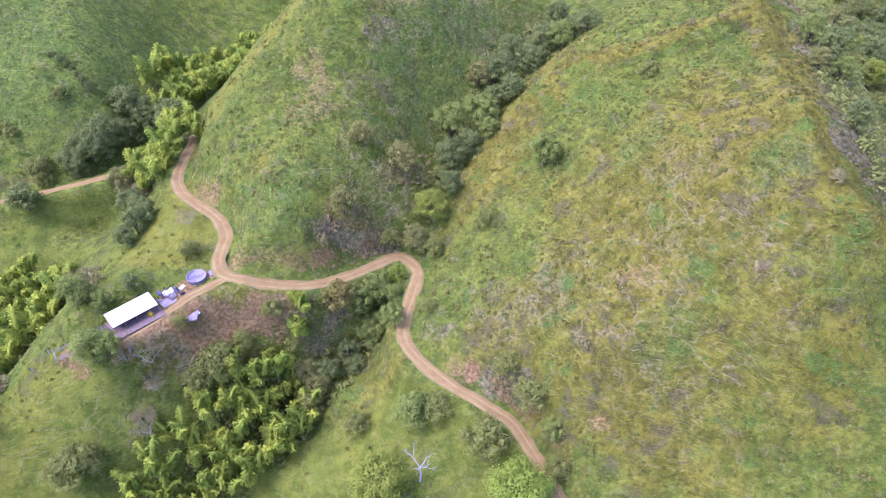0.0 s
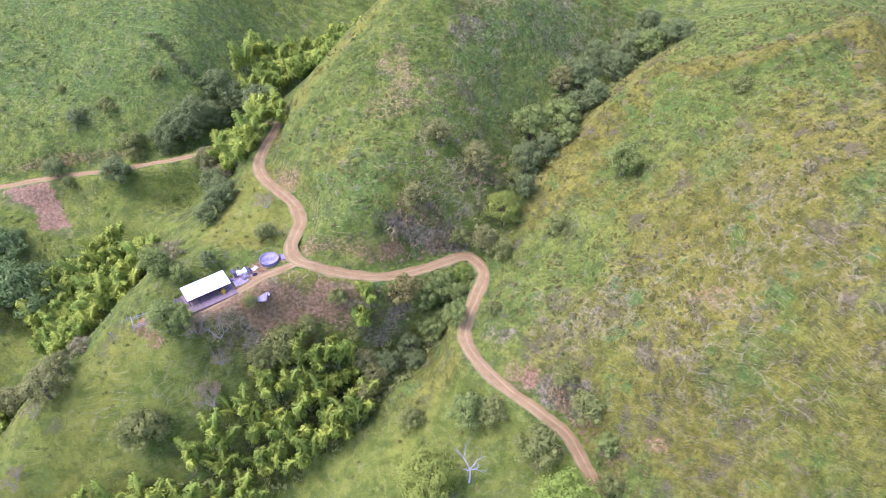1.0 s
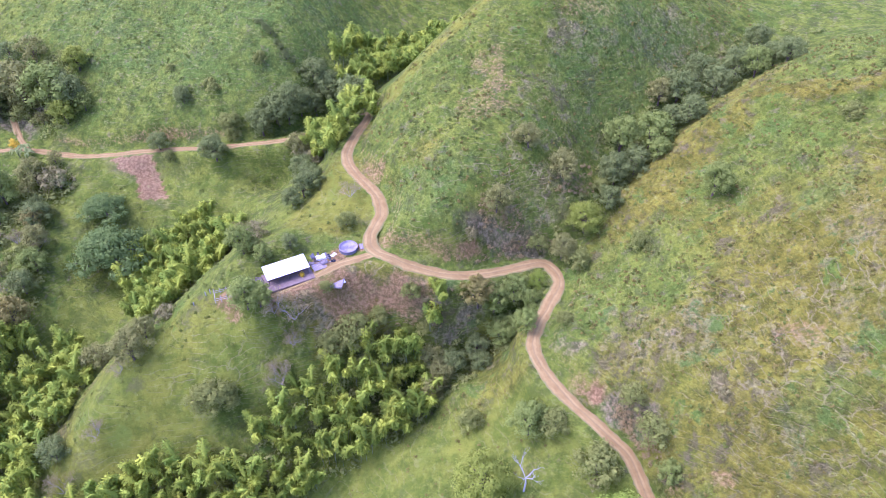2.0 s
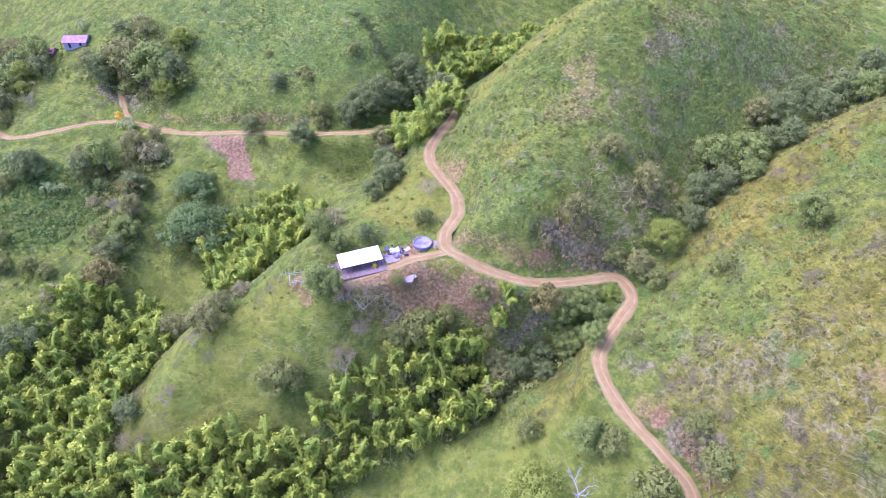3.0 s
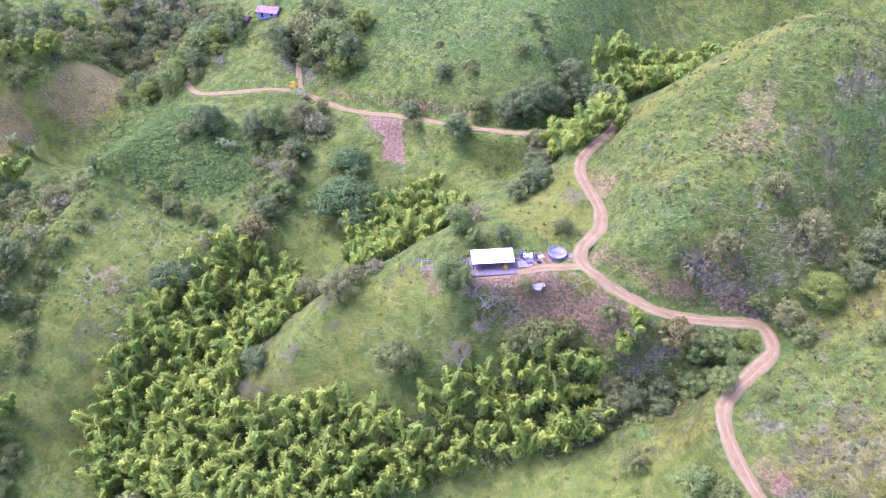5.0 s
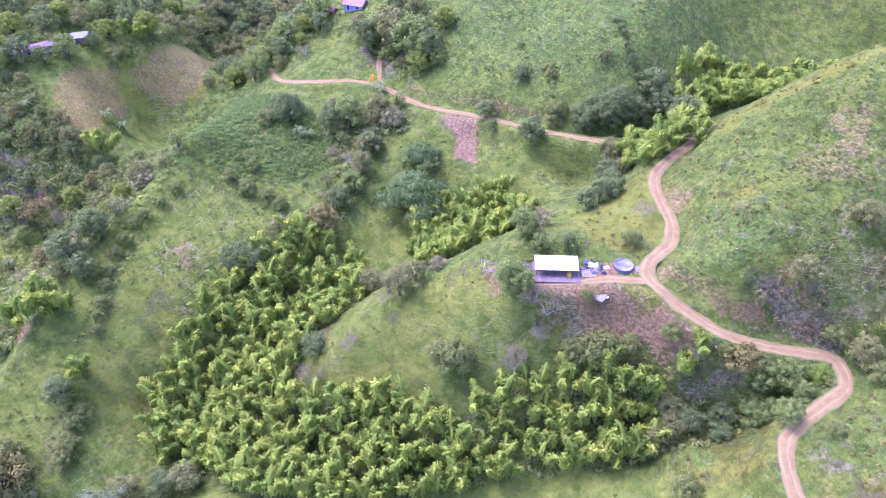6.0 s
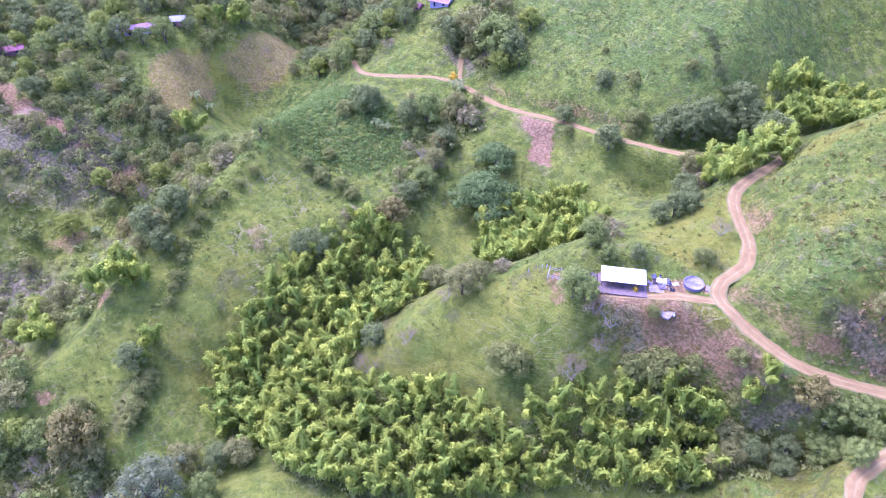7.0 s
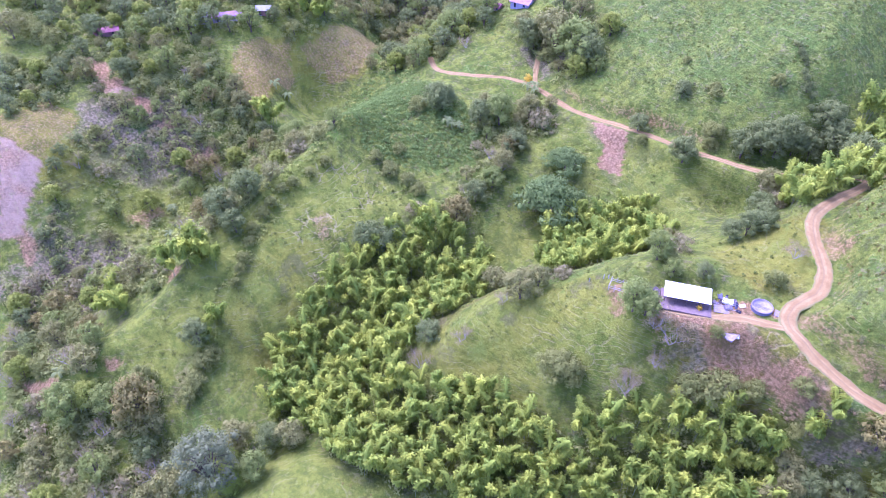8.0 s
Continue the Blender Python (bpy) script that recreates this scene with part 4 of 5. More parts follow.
def strewn(ring, gap, seed, clear=3.5, taken=None):
    """Places within a ring, no two nearer than gap, none on a road."""
    r = random.Random(seed)
    xs, ys = [p[0] for p in ring], [p[1] for p in ring]
    kept = taken if taken is not None else []
    first = len(kept)
    for _ in range(int((max(xs) - min(xs)) * (max(ys) - min(ys)) / gap ** 2 * 8)):
        x, y = r.uniform(min(xs), max(xs)), r.uniform(min(ys), max(ys))
        if inside(x, y, ring) and all((x - a) ** 2 + (y - b) ** 2 > gap * gap for a, b in kept) and ((TRACKS - (x, y)) ** 2).sum(1).min() > clear ** 2:
            kept.append((x, y))
    found = np.array(kept[first:] or [(0.0, 1e5)])
    bare = marks("soil", found[:, 0], found[:, 1]) > 0.58
    return [p for p, b in zip(kept[first:], bare) if not b]


grove = []
for ring, gap in ((BAMBOO_LOWER, 4.4), (BAMBOO_RISE, 4.2), (BAMBOO_MID, 4.0), (BAMBOO_BEND, 4.7), (BAMBOO_FAR, 5.0)):
    for x, y in strewn(ring, gap, 11, 4.5, grove):
        bamboo(x, y, 10.0 * rnd.uniform(0.8, 1.12), rnd, 0.3, "bamboo grove along the stream")

FOREST_GULLY = [(-351, 166), (-302, 202), (-282, 179), (-244, 144), (-263, 131), (-312, 159), (-311, 136)]
FOREST_HILL = [(-224, 193), (-196, 197), (-182, 179), (-194, 168), (-210, 175), (-230, 171)]
FOREST_STRIP = [(-210, 142), (-183, 159), (-172, 152), (-173, 135), (-160, 112), (-158, 100), (-166, 96), (-177, 120), (-194, 129)]
FOREST_UP = [(-328, 5), (-321, 24), (-306, 55), (-285, 69), (-265, 59), (-275, 52), (-294, 28), (-303, 6)]
FOREST_LEFT = [(-324, -19), (-325, 4), (-305, 4), (-294, -4), (-285, -24)]
FOREST_EDGE = [(-259, -17), (-279, 0), (-279, 12), (-253, -15), (-226, -25), (-236, -28)]
FOREST_RIGHT = [(122, 215), (155, 200), (200, 260), (270, 390), (180, 390), (140, 300)]
CLEARING = [(-262, -15), (-284, 2), (-275, 18), (-257, 31), (-243, 41), (-216, 36), (-201, 18), (-222, -8), (-232, -27)]
FOREST_MIX = ("dark", "round", "dull", "shrub", "round", "bare", "shrub", "dull", "yellow", "pale", "brown", "dull", "bare")
for ring, gap, size, name in ((FOREST_NEAR, 5.8, 8.4, "woods by the lower stream"), (FOREST_MID, 6.7, 8.2, "wooded valley"), (FOREST_STRIP, 5.8, 7.5, "strip of trees below the far road")):
    for x, y in strewn(ring, gap, 21):
        if inside(x, y, CLEARING) and rnd.random() < 0.72:
            continue
        WOODS[rnd.choice(FOREST_MIX)](x, y, size * rnd.uniform(0.6, 1.2), rnd, 0.2, name)


def far_woods(rings):
    """The distant wooded slopes, too dense to count: one mesh of many trees."""
    protos = []
    for k in ("dark", "round", "dull", "shrub", "yellow", "dark"):
        ob = make_tree(k, len(protos) + 31, 8.0, True)
        for ch in list(ob.children):
            me = ch.data
            v = np.empty(len(me.vertices) * 3)
            me.vertices.foreach_get("co", v)
            facing, at = np.empty(len(me.loops) * 3), np.empty(len(me.loops), dtype=int)
            me.corner_normals.foreach_get("vector", facing)
            me.loops.foreach_get("vertex_index", at)
            normal = np.zeros((len(me.vertices), 3))
            normal[at] = facing.reshape(-1, 3)
            protos.append((len(protos) // 2, v.reshape(-1, 3), [tuple(p.vertices) for p in me.polygons], me.materials[0], normal))
            bpy.data.objects.remove(ch)
        bpy.data.objects.remove(ob)
    mats, verts, faces, index, normals, base = [], [], [], [], [], 0
    for ring, gap, size in rings:
        for x, y in strewn(ring, gap, 23):
            kind, a, s = rnd.randrange(6), rnd.uniform(0, 6.28), size / 8.0 * rnd.uniform(0.6, 1.25)
            turn = np.array([[math.cos(a), math.sin(a), 0], [-math.sin(a), math.cos(a), 0], [0, 0, 1]])
            for k, v, f, m, normal in protos:
                if k != kind:
                    continue
                if m not in mats:
                    mats.append(m)
                verts.append(v @ turn * s + (x, y, ground_at(x, y) - 0.2))
                faces += [tuple(i + base for i in q) for q in f]
                index += [mats.index(m)] * len(f)
                normals.append(normal @ turn)
                base += len(v)
    me = bpy.data.meshes.new("woods")
    me.from_pydata(np.vstack(verts).tolist(), [], faces)
    for m in mats:
        me.materials.append(m)
    me.polygons.foreach_set("material_index", index)
    me.polygons.foreach_set("use_smooth", np.ones(len(faces), dtype=bool))
    me.update()
    me.normals_split_custom_set_from_vertices(np.vstack(normals).tolist())
    return tagged(new("woods", me), "dense mixed green woods on the far slopes", "woods", kind="stuff")


far_woods(((FOREST_TOP, 7.4, 10.0), (FOREST_GULLY, 6.8, 10.0), (FOREST_HILL, 6.0, 8.5), (FOREST_UP, 6.5, 8.0), (FOREST_RIGHT, 7.5, 9.5), (FOREST_LEFT, 6.5, 7.0), (FOREST_EDGE, 6.0, 6.0)))

for x, y, s in ((-180, 17, 1.15), (-183, 13, 1.05), (-177, 21, 1.0), (-184, 18, 1.0), (-187, 14, 0.9), (-190, -12, 1.0), (-186, -8, 0.9), (-194, -9, 0.9), (-162, 17, 0.8), (-160, 13, 0.7), (-38, 124, 0.8), (-36, 126, 0.7), (-260, 70, 1.1), (-264, 67, 1.0), (-300, 112, 1.0), (-304, 108, 0.9), (-84, 189, 0.9), (-80, 193, 0.95), (-87, 195, 1.0), (-77, 190, 0.8)):
    bamboo(x, y, 10.0 * s, rnd, 0.3, "single bamboo clumps")
for x, y in ((-197, 122), (-195, 124), (-199, 121), (-197, 160), (-199, 158), (-195, 158), (-194, 144), (-191, 138), (-279, 80), (-276, 84), (-320, 23), (-317, 28), (-313, 24), (-305, -17), (-250, 195), (-255, 192), (-252, 198), (-304, -22), (-301, -24), (-308, -20), (-160, -26), (-174, -30), (-190, -20), (-225, 15), (-240, 20), (-265, 40), (-290, 55), (-300, 40)):
    banana(x, y, 5.0 * rnd.uniform(0.9, 1.4), rnd, 0.1, "banana plants")
for k in range(12):
    PLANTERS["dark"](-128.5 + 1.4 * k + rnd.uniform(-0.8, 0.8), 214.0 - 0.62 * k + rnd.uniform(-0.7, 0.7), rnd.uniform(1.9, 3.2), rnd, 0.3, "hedge shrubs on the far pasture")

dead = tagged(new("dead_tree"), "leafless dead tree with bleached white branches", "tree")
dead_wood, dead_ends = Shape(), []
dead_rnd = random.Random(4)
tube(dead_wood, [Vector((0, 0, -0.3)), Vector((0.2, 0.1, 2.5)), Vector((0.1, 0.3, 4.2))], [0.22, 0.17, 0.13], 6)
for a in (0.3, 2.2, 4.1, 5.3):
    branches(dead_wood, Vector((0.1, 0.3, 4.0)), Vector((0.7 * math.cos(a), 0.7 * math.sin(a), 0.9)).normalized(), 2.6, 0.10, 3, dead_rnd, dead_ends)
part("trunk", dead_wood, plain("bleached_wood", (0.46, 0.44, 0.41), 0.8, 3.0, 0.2), dead)
dead.matrix_basis = pose(-5.5, 88.5, ground_at(-5.5, 88.5), 0, 0, 20) @ Matrix.Scale(1.25, 4)


# ---- low growth: too many to count ----
def strewn_on(ring, count, seed, clear=2.6):
    r = np.random.RandomState(seed)
    p = np.array(ring, dtype=float)
    lo, hi = p.min(0), p.max(0)
    x, y = r.uniform(lo[0], hi[0], count * 3), r.uniform(lo[1], hi[1], count * 3)
    ok = in_ring(x, y, ring)
    x, y = x[ok][:count], y[ok][:count]
    far = np.ones(len(x), dtype=bool)
    for i in range(0, len(x), 20000):
        far[i:i + 20000] = ((x[i:i + 20000, None] - TRACKS[None, :, 0]) ** 2 + (y[i:i + 20000, None] - TRACKS[None, :, 1]) ** 2).min(1) > clear ** 2
    far &= marks("soil", x, y) < 0.58
    return x[far], y[far]


def heights_at(x, y):
    i, j = np.clip(np.searchsorted(GX, x) - 1, 0, len(GX) - 2), np.clip(np.searchsorted(GY, y) - 1, 0, len(GY) - 2)
    f, g = (x - GX[i]) / (GX[i + 1] - GX[i]), (y - GY[j]) / (GY[j + 1] - GY[j])
    return (GZ[j, i] * (1 - f) + GZ[j, i + 1] * f) * (1 - g) + (GZ[j + 1, i] * (1 - f) + GZ[j + 1, i + 1] * f) * g


def grass_tufts(ring, count, seed, label, tall=0.42):
    """Bent tufts of grass, strewn over a hillside."""
    x, y = strewn_on(ring, count, seed)
    soil = marks("soil", x, y)
    r = np.random.RandomState(seed + 1)
    lump = 0.5 * value_noise(x, y, 2.0, 11) + 0.6 * value_noise(x, y, 0.9, 12) + r.uniform(-0.4, 0.4, len(x))
    ok = (soil < 0.5) & (lump > -0.12 + 0.25 * marks("grazed", x, y))
    x, y = x[ok], y[ok]
    n = len(x)
    z = heights_at(x, y) - 0.05
    size = tall * r.uniform(0.5, 1.5, n)
    verts, faces = [], []
    base = np.c_[x, y, z]
    for k in range(1):
        a = r.uniform(0, 2 * np.pi, n)
        d = np.c_[np.cos(a), np.sin(a), np.zeros(n)]
        s = np.c_[-np.sin(a), np.cos(a), np.zeros(n)]
        w = (size * 0.36)[:, None]
        up = np.c_[np.zeros(n), np.zeros(n), size]
        verts.append(np.stack([base - s * w + d * 0.05, base + s * w + d * 0.05, base + d * size[:, None] * 0.75 + up * 0.48, base + d * size[:, None] * 1.25 + up * 0.36 + s * w * 0.3], 1))
    v = np.concatenate(verts, 1).reshape(-1, 3)
    q = np.arange(n)[:, None] * 4
    f = np.concatenate([q + np.array([2, 1, 0]), q + np.array([3, 1, 2])], 0)
    me = bpy.data.meshes.new("grass")
    me.vertices.add(len(v))
    me.vertices.foreach_set("co", v.ravel())
    me.loops.add(len(f) * 3)
    me.loops.foreach_set("vertex_index", f.ravel())
    me.polygons.add(len(f))
    me.polygons.foreach_set("loop_start", np.arange(len(f)) * 3)
    me.polygons.foreach_set("loop_total", np.full(len(f), 3))
    me.update(calc_edges=True)
    for name in GROUND_MARKS:
        me.attributes.new(name, "FLOAT", "POINT").data.foreach_set("value", np.repeat(marks(name, x, y), 4).astype(np.float32))
    me.polygons.foreach_set("use_smooth", np.ones(len(f), dtype=bool))
    lie = np.c_[heights_at(x - 1, y) - heights_at(x + 1, y), heights_at(x, y - 1) - heights_at(x, y + 1), np.full(n, 2.0)] / 2
    lie = lie / np.linalg.norm(lie, axis=1)[:, None] + r.uniform(-0.32, 0.32, (n, 3))
    me.normals_split_custom_set_from_vertices(np.repeat(lie / np.linalg.norm(lie, axis=1)[:, None], 4, 0).tolist())
    me.materials.append(BLADES)
    return tagged(new("grass", me), label, "grass", kind="stuff")


HILL_R_RING = [(24, 78), (100, 60), (104, 112), (92, 150), (108, 215), (58, 228), (30, 205), (8, 172), (-2, 150), (-4, 128), (12, 106)]
HILL_M_RING = [(-52, 133), (-30, 139), (-10, 152), (2, 178), (20, 210), (40, 240), (40, 290), (-40, 290), (-50, 212), (-76, 185), (-66, 156), (-56, 142)]
SPUR_RING = [(-58, 134), (-30, 134), (-24, 124), (-44, 116), (-68, 96), (-100, 66), (-122, 62), (-126, 84), (-112, 118), (-98, 140), (-84, 172), (-72, 158)]
BANK_RING = [(-6, 112), (22, 80), (-20, 72), (-60, 70), (-100, 30), (-98, 6), (-110, 8), (-70, 62), (-42, 98), (-26, 116)]
HILL_H_RING = [(-104, 190), (-180, 166), (-260, 168), (-270, 220), (-180, 290), (-100, 300), (-112, 220)]
MEADOW_RING = [(-104, 182), (-112, 160), (-140, 128), (-170, 84), (-140, 6), (-160, -20), (-190, 22), (-215, 85), (-200, 160)]
grass_tufts(HILL_R_RING, 230000, 1, "long yellow-green grass on the near hill", 0.34)
grass_tufts(HILL_M_RING, 75000, 2, "green grass tufts on the steep middle hill", 0.38)
grass_tufts(SPUR_RING, 36000, 3, "grazed grass on the spur round the shed", 0.30)
grass_tufts(BANK_RING, 30000, 4, "lush grass on the bank below the road")
grass_tufts(HILL_H_RING, 45000, 5, "rough green pasture on the far hillside", 0.36)
grass_tufts(MEADOW_RING, 55000, 6, "meadow grass on the valley slopes", 0.32)

SCRUB_LEAF = leaf_material("undergrowth_leaves", (0.080, 0.108, 0.038), (0.170, 0.205, 0.070))
COFFEE_LEAF = leaf_material("coffee_leaves", (0.052, 0.094, 0.026), (0.118, 0.185, 0.050))


def low_growth(name, rings, size, leaves, material, label, seed, grain=0.5):
    """Many small bushes in one mesh."""
    shape, r = Shape(), random.Random(seed)
    for ring, count in rings:
        for x, y in zip(*strewn_on(ring, count, seed + count, 3.0)):
            s = size * r.uniform(0.5, 1.4)
            if name == "undergrowth" and inside(x, y, CLEARING) and r.random() < 0.75:
                continue
            clump(shape, Vector((x, y, ground_at(x, y) + s * 0.35)), s, leaves, min(0.75, s * grain), r, 0.7)
    return tagged(new(name, shape.mesh(name, material)), label, "undergrowth", kind="stuff")


GULLY_RING = [(-14, 150), (-2, 148), (8, 172), (26, 200), (52, 232), (64, 258), (44, 256), (20, 222), (2, 194), (-6, 170)]
SCRUB_M_RING = [(-26, 148), (-8, 152), (0, 175), (10, 200), (0, 215), (-18, 180), (-26, 160)]
STREAM_B_RING = [(-10, 140), (-14, 128), (-26, 116), (-36, 106), (-46, 106), (-40, 118), (-28, 130), (-18, 142)]
CREST_STRIP = [(-219, 92), (-213, 76), (-203, 60), (-191, 46), (-182, 34), (-176, 26), (-168, 17), (-157, 6), (-153, 9), (-165, 22), (-173, 32), (-179, 41), (-188, 51), (-199, 65), (-209, 80), (-214, 92)]
RIGHT_RING = [(94, 152), (98, 112), (118, 105), (150, 190), (190, 300), (140, 310), (108, 215)]
low_growth("undergrowth", ((FOREST_NEAR, 900), (FOREST_MID, 2100), (FOREST_TOP, 1100), (FOREST_GULLY, 350), (FOREST_HILL, 200), (FOREST_STRIP, 200), (FOREST_UP, 260), (FOREST_LEFT, 200), (FOREST_EDGE, 180), (RIGHT_RING, 1200), (BAMBOO_LOWER, 500), (BAMBOO_RISE, 120), (BAMBOO_MID, 120)), 1.9, 34, SCRUB_LEAF, "dense green undergrowth below the trees", 31, 0.30)
low_growth("streamside_growth", ((GULLY_RING, 350), (STREAM_B_RING, 170)), 1.3, 48, SCRUB_LEAF, "low leafy growth along the stream and gully", 33, 0.24)
low_growth("scrub", ((SCRUB_M_RING, 140), (SPUR_RING, 160), (HILL_R_RING, 420), (HILL_M_RING, 120)), 0.5, 8, LEAVES["shrub"], "small grey-green weeds in the grass", 41)
FERN_LEAF = leaf_material("fern_leaves", (0.105, 0.140, 0.036), (0.205, 0.250, 0.066))
TUSSOCK_GREEN = leaf_material("green_tussocks", (0.046, 0.066, 0.016), (0.096, 0.126, 0.030))
TUSSOCK_OLIVE = leaf_material("olive_tussocks", (0.062, 0.066, 0.020), (0.125, 0.122, 0.040))
low_growth("green_tussock", ((HILL_R_RING, 1500), (HILL_M_RING, 1500), (HILL_H_RING, 1900), (SPUR_RING, 350), (MEADOW_RING, 900)), 0.50, 8, TUSSOCK_GREEN, "dark green tussocks dotted over the pasture", 43, 0.9)
low_growth("olive_tussock", ((HILL_R_RING, 2300), (HILL_M_RING, 900), (BANK_RING, 250)), 0.50, 8, TUSSOCK_OLIVE, "olive tussocks of weed on the hillsides", 47, 0.9)
low_growth("crest_growth", ((CREST_STRIP, 420), (CLEARING, 500)), 0.85, 22, FERN_LEAF, "light green fern growth on the ridge", 49, 0.38)
low_growth("coffee_bushes", ((COFFEE, 1900), (COFFEE_B, 600)), 0.95, 18, COFFEE_LEAF, "rows of small dark coffee bushes on the knoll", 51, 0.36)

WITHERED = [[(13, 108), (17, 105), (24, 98), (21, 97), (16, 102), (12, 105)], [(-33, 140), (-22, 147), (-10, 152), (-8, 148), (-22, 144), (-35, 136)], [(-15, 169), (-4, 180), (-2, 166), (-13, 160)], [(-32, 147), (-21, 153), (-19, 150), (-30, 144)], [(-58, 122), (-39, 127), (-27, 130), (-29, 127), (-52, 119)]]
WITHERED_LEAF = leaf_material("withered_stalks", (0.110, 0.095, 0.058), (0.200, 0.170, 0.104))
low_growth("withered_scrub", tuple(zip(WITHERED, (150, 90, 50, 60, 60))), 0.8, 30, WITHERED_LEAF, "withered violet-brown scrub on the banks", 61, 0.30)


# ---- the farmyard ----
def box(shape, cx, cy, cz, sx, sy, sz, turn=0.0, tilt=0.0):
    m = pose(cx, cy, cz, tilt, 0, turn)
    v = [m @ Vector((a * sx / 2, b * sy / 2, c * sz / 2)) for a in (-1, 1) for b in (-1, 1) for c in (-1, 1)]
    shape.add(v, [(0, 1, 3, 2), (4, 6, 7, 5), (0, 4, 5, 1), (2, 3, 7, 6), (0, 2, 6, 4), (1, 5, 7, 3)])


def boxed(name, parent, material, *dims, label=""):
    s = Shape()
    box(s, *dims)
    return part(name, s, material, parent, label)


ROOF_WHITE = plain("white_roof_sheet", (0.86, 0.86, 0.88), 0.45, 0.8, 0.06)
CONCRETE = plain("concrete", (0.22, 0.165, 0.120), 0.85, 1.2, 0.25)
TIMBER = plain("grey_timber", (0.18, 0.145, 0.115), 0.85, 2.5, 0.35)
LILAC = plain("pale_plastic", (0.29, 0.245, 0.215), 0.7, 1.5, 0.25)
BLUE = plain("blue_grey_plastic", (0.19, 0.185, 0.205), 0.6, 1.2, 0.25)
DARK = plain("dark_rubber", (0.05, 0.05, 0.06), 0.7, 2.0, 0.3)
RUST = plain("red_tin_roof", (0.40, 0.17, 0.16), 0.6, 0.7, 0.4)
ROSE = plain("faded_pink_roof", (0.36, 0.22, 0.24), 0.6, 0.7, 0.35)
LIME = plain("whitewashed_wall", (0.42, 0.40, 0.41), 0.85, 0.9, 0.18)
MUD = plain("brick_red_wall", (0.38, 0.22, 0.17), 0.9, 1.0, 0.3)


def sheet_roof(name, parent, material, x0, x1, y0, z0, y1, z1, wave=0.22, deep=0.035):
    """A sloping sheet with ribs that run down it."""
    s = Shape()
    n = int((x1 - x0) / wave)
    top, low = [], []
    for i in range(n + 1):
        x = x0 + (x1 - x0) * i / n
        d = deep if i % 2 else 0.0
        top += [(x, y0, z0 + d), (x, y1, z1 + d)]
    low = [(a, b, c - 0.03) for a, b, c in top]
    k = len(top)
    f = [(2 * i, 2 * i + 2, 2 * i + 3, 2 * i + 1) for i in range(n)] + [(k + 2 * i + 1, k + 2 * i + 3, k + 2 * i + 2, k + 2 * i) for i in range(n)]
    f += [(2 * i, 2 * i + k, 2 * i + 2 + k, 2 * i + 2) for i in range(n)] + [(2 * i + 1, 2 * i + 3, 2 * i + 3 + k, 2 * i + 1 + k) for i in range(n)]
    s.add(top + low, f + [(0, 1, 1 + k, k), (2 * n, 2 * n + k, 2 * n + 1 + k, 2 * n + 1)])
    return part(name, s, material, parent)


shed = tagged(new("shed"), "open farm shed with white sheet roof on timber posts", "shed")
shed.matrix_basis = pose(-75.0, 116.5, -0.45, 0, 0, 43.5)
sheet_roof("roof", shed, ROOF_WHITE, -5.6, 5.6, -2.35, 2.25, 2.45, 3.05)
boxed("floor_slab", shed, CONCRETE, 0, -0.9, -0.1, 12.2, 7.2, 0.5)
for x in (-5.2, -2.6, 0.0, 2.6, 5.2):
    boxed("post", shed, TIMBER, x, -2.1, 1.2, 0.16, 0.16, 2.1)
    boxed("post", shed, TIMBER, x, 2.1, 1.57, 0.16, 0.16, 2.8)
    boxed("rafter", shed, TIMBER, x, 0.0, 2.54, 0.10, 4.6, 0.14, 0, 9.5)
boxed("beam", shed, TIMBER, 0, -2.1, 2.18, 10.9, 0.12, 0.12)
boxed("back_wall", shed, LIME, 0, 2.2, 1.2, 10.6, 0.12, 2.0)
for x in (-5.35, -1.3):
    boxed("side_wall", shed, LIME, x, 0.9, 1.15, 0.12, 2.4, 1.9)
boxed("apron", shed, CONCRETE, -0.6, -4.3, -0.12, 10.8, 0.5, 0.3, label="low concrete kerb before the shed")
stick = tagged(new("stick"), "thin broken branch lying on the white roof", "branch")
stick_shape = Shape()
tube(stick_shape, [Vector((-0.6, 0, 0)), Vector((0, 0.05, 0.06)), Vector((0.6, -0.12, 0.02))], [0.045, 0.04, 0.02], 5)
tube(stick_shape, [Vector((0, 0.05, 0.05)), Vector((0.3, 0.35, 0.12))], [0.03, 0.015], 4)
part("wood", stick_shape, BARK, stick)
stick.matrix_basis = shed.matrix_basis @ pose(2.9, 0.3, 2.78, 9.5, 0, 20)


def crumpled(shape, wide, deep, high, seed, cells=9):
    """A thick creased sheet."""
    r = random.Random(seed)
    top = [Vector(((i / cells - 0.5) * wide, (j / cells - 0.5) * deep, high * (noise.noise(Vector((i * 0.55 + seed, j * 0.55, seed * 1.7))) + 0.55) + r.uniform(0, high * 0.25))) for j in range(cells + 1) for i in range(cells + 1)]
    k, w = len(top), cells + 1
    f = [(j * w + i, j * w + i + 1, (j + 1) * w + i + 1, (j + 1) * w + i) for j in range(cells) for i in range(cells)]
    rim = [i for i in range(cells)] + [cells + w * j for j in range(cells)] + [w * w - 1 - i for i in range(cells)] + [w * (cells - j) for j in range(cells)]
    shape.add(top + [Vector((p.x, p.y, -0.15)) for p in top], f + [(rim[n], rim[n] + k, rim[(n + 1) % len(rim)] + k, rim[(n + 1) % len(rim)]) for n in range(len(rim))])


